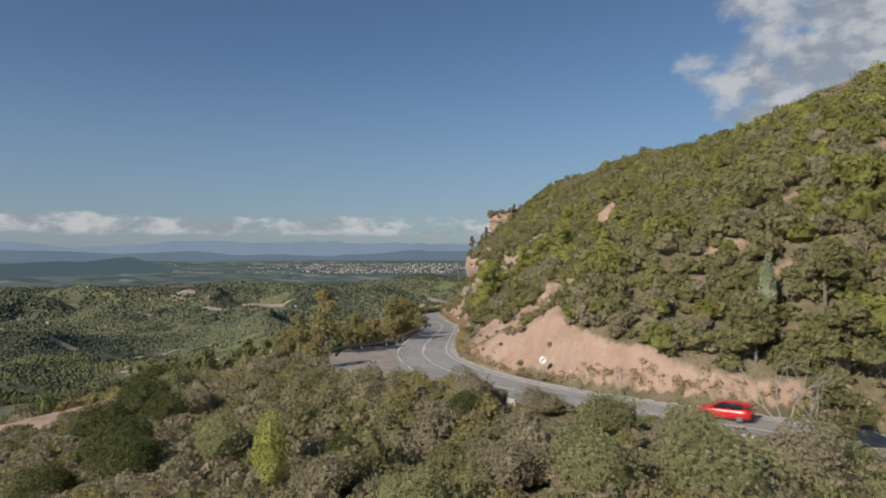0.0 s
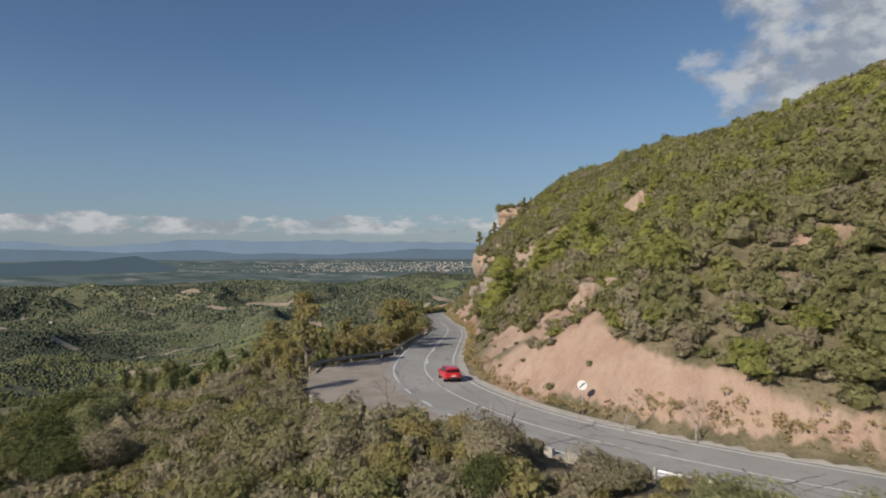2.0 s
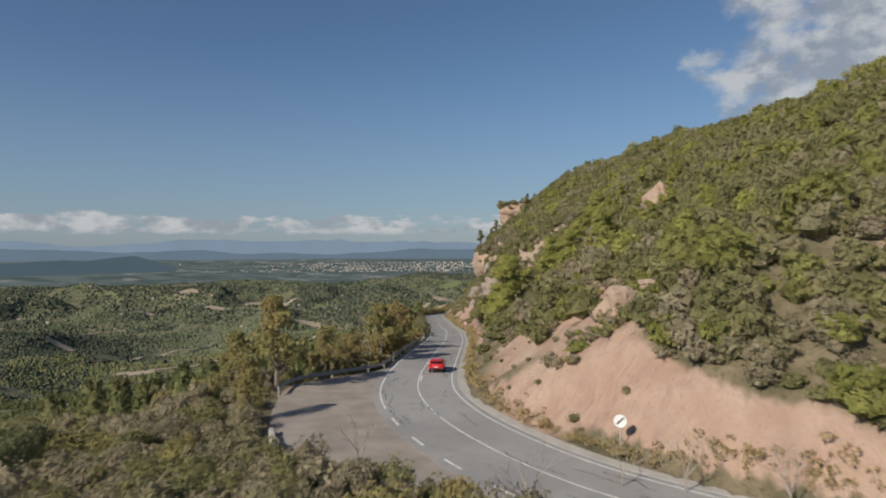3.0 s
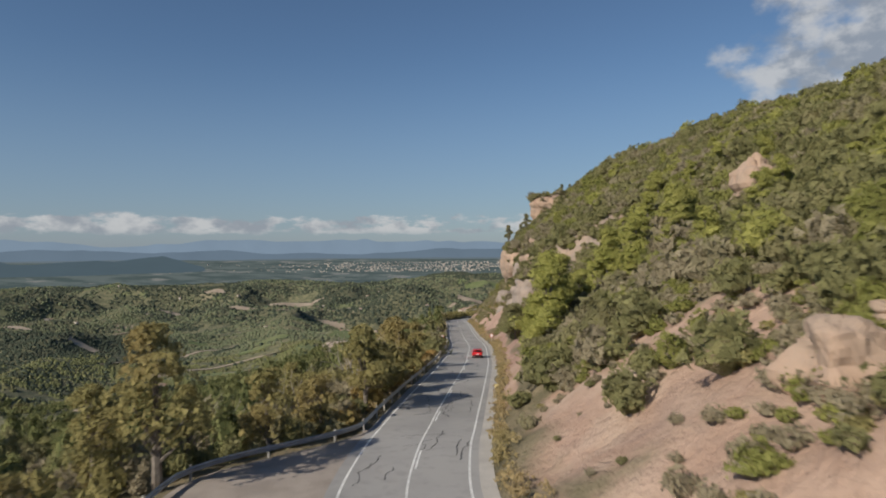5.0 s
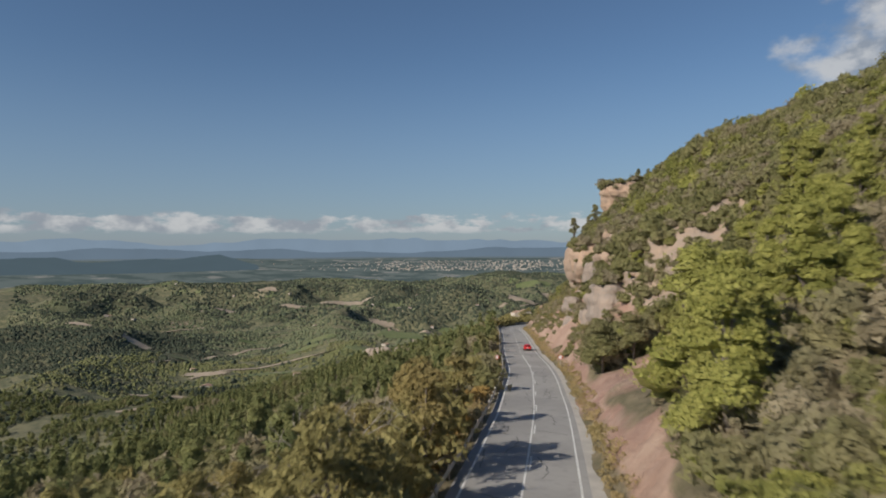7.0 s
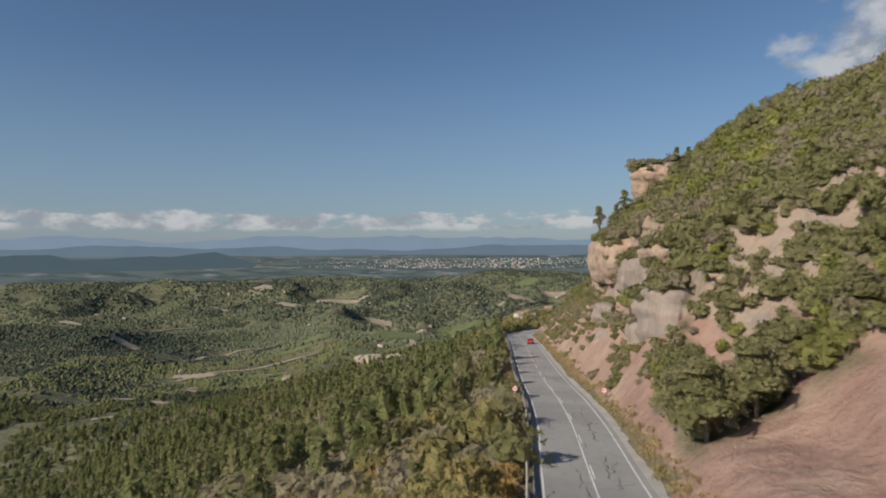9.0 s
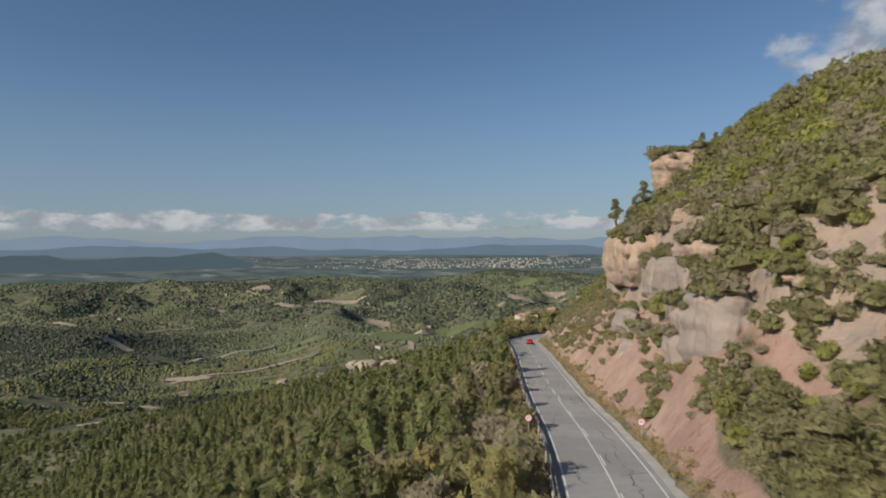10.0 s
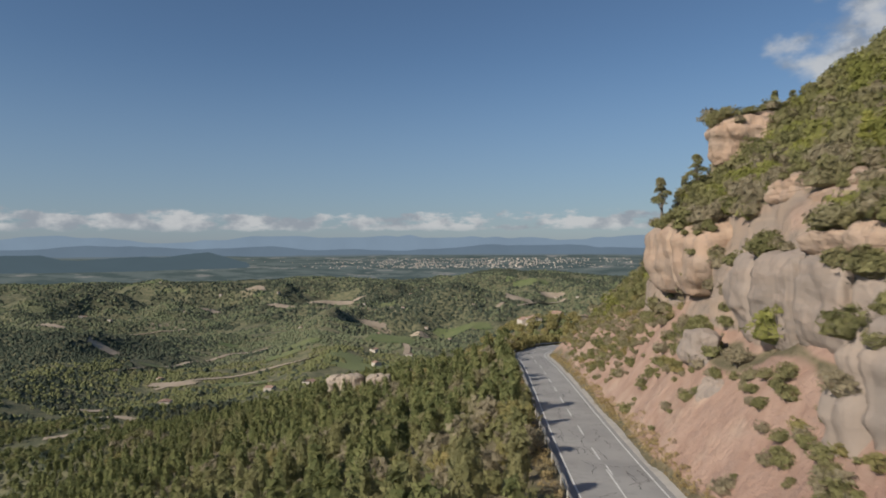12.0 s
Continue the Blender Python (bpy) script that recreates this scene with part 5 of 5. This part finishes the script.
# ---- the car ----
def build_car():
    """A compact hatchback, nose to +y, wheels on z = 0."""
    root = tagged(new("car"), "bright red compact hatchback driving down the road", "car")
    # cross-sections from tail to nose: y, half width at sill, at waist, at top, sill z, waist z, top z
    rows = [(-2.08, 0.70, 0.74, 0.62, 0.42, 0.86, 0.92), (-2.0, 0.80, 0.86, 0.70, 0.30, 0.90, 1.02), (-1.5, 0.86, 0.90, 0.72, 0.24, 0.93, 1.08), (-0.8, 0.87, 0.90, 0.78, 0.22, 0.93, 1.0), (0.2, 0.87, 0.90, 0.80, 0.22, 0.92, 0.98),
            (0.9, 0.86, 0.89, 0.78, 0.22, 0.90, 0.97), (1.5, 0.85, 0.86, 0.72, 0.24, 0.80, 0.90), (1.95, 0.78, 0.78, 0.62, 0.28, 0.68, 0.76), (2.12, 0.60, 0.62, 0.5, 0.34, 0.58, 0.64)]

    def loft(rows, shape):
        bm = bmesh.new()
        rings = [[bm.verts.new(p) for p in shape(r)] for r in rows]
        m = len(rings[0])
        for a, b in zip(rings, rings[1:]):
            for k in range(m):
                bm.faces.new((a[k], a[(k + 1) % m], b[(k + 1) % m], b[k]))
        bm.faces.new(rings[0]), bm.faces.new(rings[-1][::-1])
        bmesh.ops.recalc_face_normals(bm, faces=bm.faces)
        return bm

    def hull(r):
        y, a, b, c, z0, z1, z2 = r
        half = [(a * 0.85, z0), (a, z0 + 0.1), (b, (z0 + z1) / 2), (b * 0.985, z1), (c, z2)]
        return [(x, y, z) for x, z in half] + [(-x, y, z) for x, z in half[::-1]]

    bm = loft(rows, hull)
    part("body", bm, CAR_RED, root, shade=True)
    cabin = [(-1.98, 0.66, 0.62, 0.96, 1.02), (-1.72, 0.70, 0.60, 0.98, 1.36), (-1.3, 0.74, 0.60, 1.0, 1.46), (-0.3, 0.78, 0.62, 0.98, 1.49), (0.3, 0.78, 0.60, 0.97, 1.42), (1.05, 0.74, 0.66, 0.95, 1.0)]
    hood = lambda r: [(r[1], r[0], r[3]), (r[1] * 0.96 + r[2] * 0.04, r[0], (r[3] + r[4]) / 2), (r[2], r[0], r[4]), (-r[2], r[0], r[4]), (-r[1] * 0.96 - r[2] * 0.04, r[0], (r[3] + r[4]) / 2), (-r[1], r[0], r[3])]
    part("cabin_glass", loft(cabin, hood), GLASS, root, "dark tinted glass")
    roof = [(-1.95, 0.60, 1.33), (-1.7, 0.62, 1.43), (-1.2, 0.62, 1.49), (-0.3, 0.63, 1.515), (0.25, 0.61, 1.455)]
    part("roof", loft(roof, lambda r: [(r[1], r[0], r[2] - 0.05), (r[1] * 0.9, r[0], r[2]), (-r[1] * 0.9, r[0], r[2]), (-r[1], r[0], r[2] - 0.05)]), CAR_RED, root, shade=True)
    for sx in (-1, 1):
        for y0, z0, y1, z1 in ((-1.75, 1.02, -1.55, 1.42), (-0.45, 0.95, -0.5, 1.47), (1.0, 0.98, 0.28, 1.42)):
            bm = bmesh.new()
            tube(bm, (sx * 0.775, y0, z0), (sx * 0.615, y1, z1), 0.05, 0.04, 6)
            part("pillar", bm, CAR_RED, root)
        bm = bmesh.new()
        box(bm, sx * 0.66, -2.05, 0.84, 0.3, 0.12, 0.16, 0.03)
        part("tail_lamp", bm, LAMP_RED, root, "red tail lamp")
        bm = bmesh.new()
        box(bm, sx * 0.58, 1.98, 0.64, 0.3, 0.16, 0.12, 0.03)
        part("headlight", bm, SIGN_WHITE, root, "clear headlight")
        bm = bmesh.new()
        box(bm, sx * 0.96, 0.72, 0.99, 0.16, 0.1, 0.13, 0.03)
        part("mirror", bm, CAR_RED, root)
    bm = bmesh.new()
    box(bm, 0, -2.07, 0.42, 1.5, 0.12, 0.22, 0.04)
    part("bumper", bm, RUBBER, root, "black lower bumper")
    bm = bmesh.new()
    box(bm, 0, -2.11, 0.68, 0.5, 0.02, 0.11)
    part("plate", bm, SIGN_WHITE, root, "white plate")
    bm = bmesh.new()
    box(bm, 0, -1.92, 1.43, 1.1, 0.22, 0.04, 0.01)
    part("spoiler", bm, CAR_RED, root)
    wheels = []
    for x in (-0.78, 0.78):
        for y in (-1.28, 1.3):
            bm = bmesh.new()
            tube(bm, (-0.11, 0, 0), (0.11, 0, 0), 0.32, 0.32, 24)
            w = part("wheel", bm, RUBBER, root)
            w.location = (x, y, 0.32)
            bm = bmesh.new()
            s = 1 if x > 0 else -1
            tube(bm, (s * 0.08, 0, 0), (s * 0.125, 0, 0), 0.21, 0.2, 16)
            for k in range(5):
                a = k * 1.2566
                box(bm, s * 0.12, 0.1 * math.cos(a), 0.1 * math.sin(a), 0.02, 0.05, 0.05)
            part("rim", bm, ALLOY, w, "silver rim")
            wheels.append(w)
    return root, wheels


CAR, WHEELS = build_car()


def motions():
    """The car runs down its lane, round the bend and out of sight."""
    seen = [(0.0, 52.1), (0.3, 57.2), (0.6, 62.0), (1.0, 68.0), (1.5, 75.6), (2.0, 84.5), (2.5, 93.2), (3.0, 103.2), (3.2, 108.0), (4.0, 132.5), (5.0, 166.5), (5.5, 185.0), (6.0, 205.0), (6.5, 224.3), (7.0, 243.0), (7.6, 264.0), (8.2, 284.0), (8.8, 301.5), (9.5, 318.0), (10.0, 329.5), (10.5, 339.5)]
    ways = [(t, float(np.interp(y, (LINE[:, 1] + 1.75 * RIGHT[:, 1])[at_y(30):at_y(345)], np.arange(at_y(30), at_y(345))))) for t, y in seen]
    ways += [(11.0, ways[-1][1] + 13), (11.5, ways[-1][1] + 28), (12.0, ways[-1][1] + 44)]
    tt, ii = np.array(ways).T
    rows, rolls = [], []
    for t in np.arange(0, 12.01, 0.25):
        # a smooth run through the known stations
        f = float(np.mean([np.interp(min(12, max(0, t + e)), tt, ii) for e in (-0.2, -0.1, 0, 0.1, 0.2)])) if 0.2 < t < 11.8 else float(np.interp(t, tt, ii))
        i = int(f)
        u = f - i
        o = 1.75
        p = along(i, o) * (1 - u) + along(i + 1, o) * u
        q = along(min(i + 3, len(LINE) - 1), o) - along(max(i - 2, 0), o)
        yaw = math.degrees(math.atan2(-q.x, q.y))
        pitch = math.degrees(math.atan2(q.z, math.hypot(q.x, q.y)))
        rows.append((float(t), pose(p.x, p.y, p.z + 0.01, pitch, 0, yaw)))
    walk(CAR, rows)


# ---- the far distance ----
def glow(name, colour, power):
    # glowing colour for far backdrops, with the haze of distance mixed in
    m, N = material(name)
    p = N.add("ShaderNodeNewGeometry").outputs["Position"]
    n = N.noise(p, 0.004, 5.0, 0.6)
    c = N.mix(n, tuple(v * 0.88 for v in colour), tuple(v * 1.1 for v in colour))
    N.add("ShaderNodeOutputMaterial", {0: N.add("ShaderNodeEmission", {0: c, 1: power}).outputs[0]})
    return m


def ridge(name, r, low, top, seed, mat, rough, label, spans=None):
    """A range of hills round the plain, as a plain glowing backdrop with painted haze."""
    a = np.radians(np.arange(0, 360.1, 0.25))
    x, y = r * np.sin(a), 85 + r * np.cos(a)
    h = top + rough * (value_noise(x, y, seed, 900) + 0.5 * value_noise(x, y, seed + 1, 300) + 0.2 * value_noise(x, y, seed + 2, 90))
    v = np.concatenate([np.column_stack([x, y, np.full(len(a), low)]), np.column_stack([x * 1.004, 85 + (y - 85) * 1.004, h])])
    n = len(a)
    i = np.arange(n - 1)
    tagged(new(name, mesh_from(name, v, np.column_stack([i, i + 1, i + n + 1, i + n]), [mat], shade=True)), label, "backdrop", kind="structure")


def far_plain(r):
    return np.interp(r, [3150, 3300, 3600, 4000, 4690], [-225, -158, -130, -103, -64])


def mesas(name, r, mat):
    """Two flat-topped hills standing in the plain, seen from far off, their haze painted."""
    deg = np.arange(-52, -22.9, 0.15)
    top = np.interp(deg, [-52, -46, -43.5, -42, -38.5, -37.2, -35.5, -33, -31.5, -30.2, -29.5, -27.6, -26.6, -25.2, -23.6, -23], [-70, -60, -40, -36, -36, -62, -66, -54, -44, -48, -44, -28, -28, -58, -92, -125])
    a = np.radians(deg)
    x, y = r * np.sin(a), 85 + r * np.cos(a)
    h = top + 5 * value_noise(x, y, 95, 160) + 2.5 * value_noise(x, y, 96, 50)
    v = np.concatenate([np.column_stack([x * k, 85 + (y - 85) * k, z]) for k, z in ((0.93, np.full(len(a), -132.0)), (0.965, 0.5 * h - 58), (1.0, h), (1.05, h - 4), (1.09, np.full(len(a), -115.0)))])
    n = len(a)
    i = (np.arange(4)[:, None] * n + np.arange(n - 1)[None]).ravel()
    tagged(new(name, mesh_from(name, v, np.column_stack([i, i + 1, i + n + 1, i + n]), [mat], shade=True)), "flat-topped hills in the plain in painted blue-green haze", "backdrop", kind="structure")


def build_far():
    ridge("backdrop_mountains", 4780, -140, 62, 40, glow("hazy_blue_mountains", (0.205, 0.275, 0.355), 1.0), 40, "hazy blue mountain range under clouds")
    ridge("backdrop_hills", 4700, -140, -12, 50, glow("hazy_blue_hills", (0.135, 0.185, 0.24), 1.0), 26, "low hills beyond the plain in painted blue-grey haze")
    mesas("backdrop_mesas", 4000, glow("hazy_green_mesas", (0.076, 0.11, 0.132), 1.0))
    a, r = np.meshgrid(np.radians(np.arange(-180, 180.1, 1.0)), np.array([3150, 3300, 3450, 3600, 3800, 4000, 4200, 4450, 4690]))
    x, y = (r * np.sin(a)).ravel(), (85 + r * np.cos(a)).ravel()
    z = far_plain(r.ravel()) + 5 * value_noise(x, y, 70, 420)
    n = a.shape[1]
    i = (np.arange(a.shape[0] - 1)[:, None] * n + np.arange(n - 1)[None]).ravel()
    # the plain is unlit and glows; its blue-green colour holds painted haze
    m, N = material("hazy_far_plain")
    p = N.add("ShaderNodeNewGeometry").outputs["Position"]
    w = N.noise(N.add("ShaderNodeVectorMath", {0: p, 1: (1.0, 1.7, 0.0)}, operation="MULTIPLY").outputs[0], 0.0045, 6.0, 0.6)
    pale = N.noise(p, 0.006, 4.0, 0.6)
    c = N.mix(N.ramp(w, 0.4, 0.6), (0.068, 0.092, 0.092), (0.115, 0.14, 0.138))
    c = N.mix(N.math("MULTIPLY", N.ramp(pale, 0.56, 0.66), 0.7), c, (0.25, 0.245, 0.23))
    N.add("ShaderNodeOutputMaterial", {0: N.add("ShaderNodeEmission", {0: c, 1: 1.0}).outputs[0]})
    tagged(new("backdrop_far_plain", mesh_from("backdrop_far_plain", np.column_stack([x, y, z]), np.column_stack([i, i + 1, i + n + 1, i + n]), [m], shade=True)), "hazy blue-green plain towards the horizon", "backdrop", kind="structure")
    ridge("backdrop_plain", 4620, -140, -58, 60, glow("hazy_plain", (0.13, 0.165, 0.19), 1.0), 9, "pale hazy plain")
    # the town in the plain and the scattered farmhouses
    rng = np.random.RandomState(5)

    def houses(name, n, place, size, label):
        vs, fs, sl = [], [], []
        for k in range(n):
            x, y = place()
            z = float(height(x, y)[0])
            if np.hypot(x, y - 85) > 3300:
                z = float(far_plain(np.hypot(x, y - 85))) + 3
            w, l, h = rng.uniform(*size), rng.uniform(*size) * 1.4, rng.uniform(0.5, 0.9) * size[0]
            a = rng.rand() * 3.14
            c, s = math.cos(a), math.sin(a)
            b = len(vs)
            for u, v, q in ((-1, -1, -3), (1, -1, -3), (1, 1, -3), (-1, 1, -3), (-1, -1, h), (1, -1, h), (1, 1, h), (-1, 1, h), (-1, 0, h * 1.4), (1, 0, h * 1.4)):
                vs.append((x + u * w / 2 * c - v * l / 2 * s, y + u * w / 2 * s + v * l / 2 * c, z + q))
            fs += [(b, b + 1, b + 5, b + 4), (b + 1, b + 2, b + 6, b + 5), (b + 2, b + 3, b + 7, b + 6), (b + 3, b, b + 4, b + 7), (b + 4, b + 5, b + 9, b + 8), (b + 6, b + 7, b + 8, b + 9)]
            sl += [0, 0, 0, 0, 1, 1]
        tagged(new(name, mesh_from(name, vs, fs, [PLASTER, ROOF], sl)), label, "houses", kind="stuff")

    town = lambda: (lambda r, a: (r * math.sin(a), 85 + r * math.cos(a)))(rng.uniform(3700, 4350), math.radians(rng.normal(-5, 7)))
    houses("town", 700, town, (3.2, 7.5), "pale houses of a distant town on the plain")
    farm = lambda: (lambda r, a: (r * math.sin(a), 85 + r * math.cos(a)))(rng.uniform(650, 2600), math.radians(rng.uniform(-36, 6)))
    houses("hamlet", 6, lambda: (rng.uniform(-8, 38), rng.uniform(560, 590)), (4.5, 7), "tan stone houses on the shoulder beyond the bend")
    houses("farmhouses", 60, farm, (5, 9), "scattered pale farmhouses with clay roofs in the valley")


def build_edges():
    """Dry grass along the gutter, scrub beyond the last bend, farm tracks and fields."""
    rng = np.random.RandomState(8)
    tuft = [plant(s + 300, 26, 0.3, 1, 1.0, 0.5)[20:] for s in range(4)]
    i = rng.randint(at_y(40), at_y(338), 1500)
    o = 5.15 + 0.9 * rng.rand(1500) ** 1.5
    x, y = LINE[i, 0] + RIGHT[i, 0] * o + rng.randn(1500) * 0.2, LINE[i, 1] + RIGHT[i, 1] * o + rng.rand(1500)
    scatter("dry_grass", tuft, x, y, 0.16 + 0.3 * rng.rand(1500) ** 2, STRAW, "straw-coloured grass tufts along the gutter", "grass", 0.05)
    i = rng.randint(at_y(106), at_y(338), 900)
    o = -(5.2 + 1.6 * rng.rand(900))
    scatter("verge_grass", tuft, LINE[i, 0] + RIGHT[i, 0] * o, LINE[i, 1] + RIGHT[i, 1] * o + rng.rand(900), 0.16 + 0.35 * rng.rand(900) ** 2, STRAW, "dry grass behind the guard rail", "grass", 0.05)
    x, y, q = sow(9, 2, 16, 190, 345, 1.15, lambda x, y: (lambda d, n: (d > 6.2) & (d < np.where((y > 203) & (y < 243), 12.2, 16.5)) & (n + 0.09 * (d - 11) + 0.5 * smooth(y, 262, 300) > 0.22))(verge(x, y)[0], value_noise(x, y, 61, 4.5) + 0.4 * value_noise(x, y, 62, 1.7)))
    kinds = [plant(s + 340, 80, 0.18, 1, 0.75, 0.55) for s in range(6)]
    pick = q.rand(len(x))
    for lo, hi, mat, lab in ((0, 0.5, OAK, "green bushes on the talus under the cliffs"), (0.5, 0.85, DRY, "dry bushes on the talus under the cliffs"), (0.85, 1.1, AUTUMN, "brown bushes on the talus under the cliffs")):
        k = (pick >= lo) & (pick < hi)
        scatter("talus_scrub", kinds, x[k], y[k], 0.35 + 0.75 * q.rand(k.sum()) ** 1.8, mat, lab, "scrub")
    x, y, q = sow(12, 16, 38, 187, 211, 0.85, lambda x, y: (lambda h: (h > 12.0) & (value_noise(x * 0.5, h * 2.2, 63, 2.6) + 0.09 * (h - 17.5) > -0.1))(height(x, y)))
    pick = q.rand(len(x))
    for lo, hi, mat, lab in ((0, 0.55, OAK, "green bushes in rows on the stony shoulder"), (0.55, 1.1, DRY, "dry bushes in rows on the stony shoulder")):
        k = (pick >= lo) & (pick < hi)
        scatter("shoulder_scrub", kinds, x[k], y[k], 0.55 + 0.8 * q.rand(k.sum()) ** 1.5, mat, lab, "scrub")
    x, y, q = sow(13, 5, 19, 78, 121, 0.95, lambda x, y: (lambda d, n: (d > np.where((y > 97) & (y < 108), 6.3, 8.4)) & (n + 0.07 * (d - 10) + 0.2 * smooth(y, 94, 102) > 0.3))(verge(x, y)[0], value_noise(x, y, 64, 3.5) + 0.5 * value_noise(x, y, 65, 1.4)))
    pick = q.rand(len(x))
    for lo, hi, mat, lab in ((0, 0.55, DRY, "small dry shrubs above the road cut"), (0.55, 0.85, YOUNG_PINE, "small yellow-green shrubs above the road cut"), (0.85, 1.1, AUTUMN, "small brown shrubs above the road cut")):
        k = (pick >= lo) & (pick < hi)
        scatter("bank_scrub", kinds, x[k], y[k], 0.3 + 0.55 * q.rand(k.sum()) ** 1.5, mat, lab, "scrub")
    i = rng.randint(at_y(104), at_y(170), 70)
    o = -(6.3 + 5.0 * rng.rand(70) ** 1.4)
    scatter("roadside_scrub", kinds, LINE[i, 0] + RIGHT[i, 0] * o, LINE[i, 1] + RIGHT[i, 1] * o, 0.7 + 0.8 * rng.rand(70), ORANGE, "orange-brown bushes behind the guard rail", "scrub")
    x, y, q = sow(10, -70, 110, 480, 660, 7.0, lambda x, y: height(x, y) > -70)
    scatter("knoll_scrub", [k[:90] for k in kinds], x, y, 2.0 + 2.0 * q.rand(len(x)), AUTUMN, "brown scrub on the shoulder beyond the bend", "scrub")
    far = [plant(s + 320, 160, 0.16, 1, 0.75, 0.5) for s in range(4)]
    i = rng.randint(at_y(344), len(LINE) - 2, 260)
    o = -(6.0 + 9.0 * rng.rand(260))
    scatter("roadside_scrub", far, LINE[i, 0] + RIGHT[i, 0] * o, LINE[i, 1] + RIGHT[i, 1] * o, 1.6 + 1.3 * rng.rand(260), AUTUMN, "brown bushes beyond the last bend", "scrub")


build_far()
build_edges()
motions()
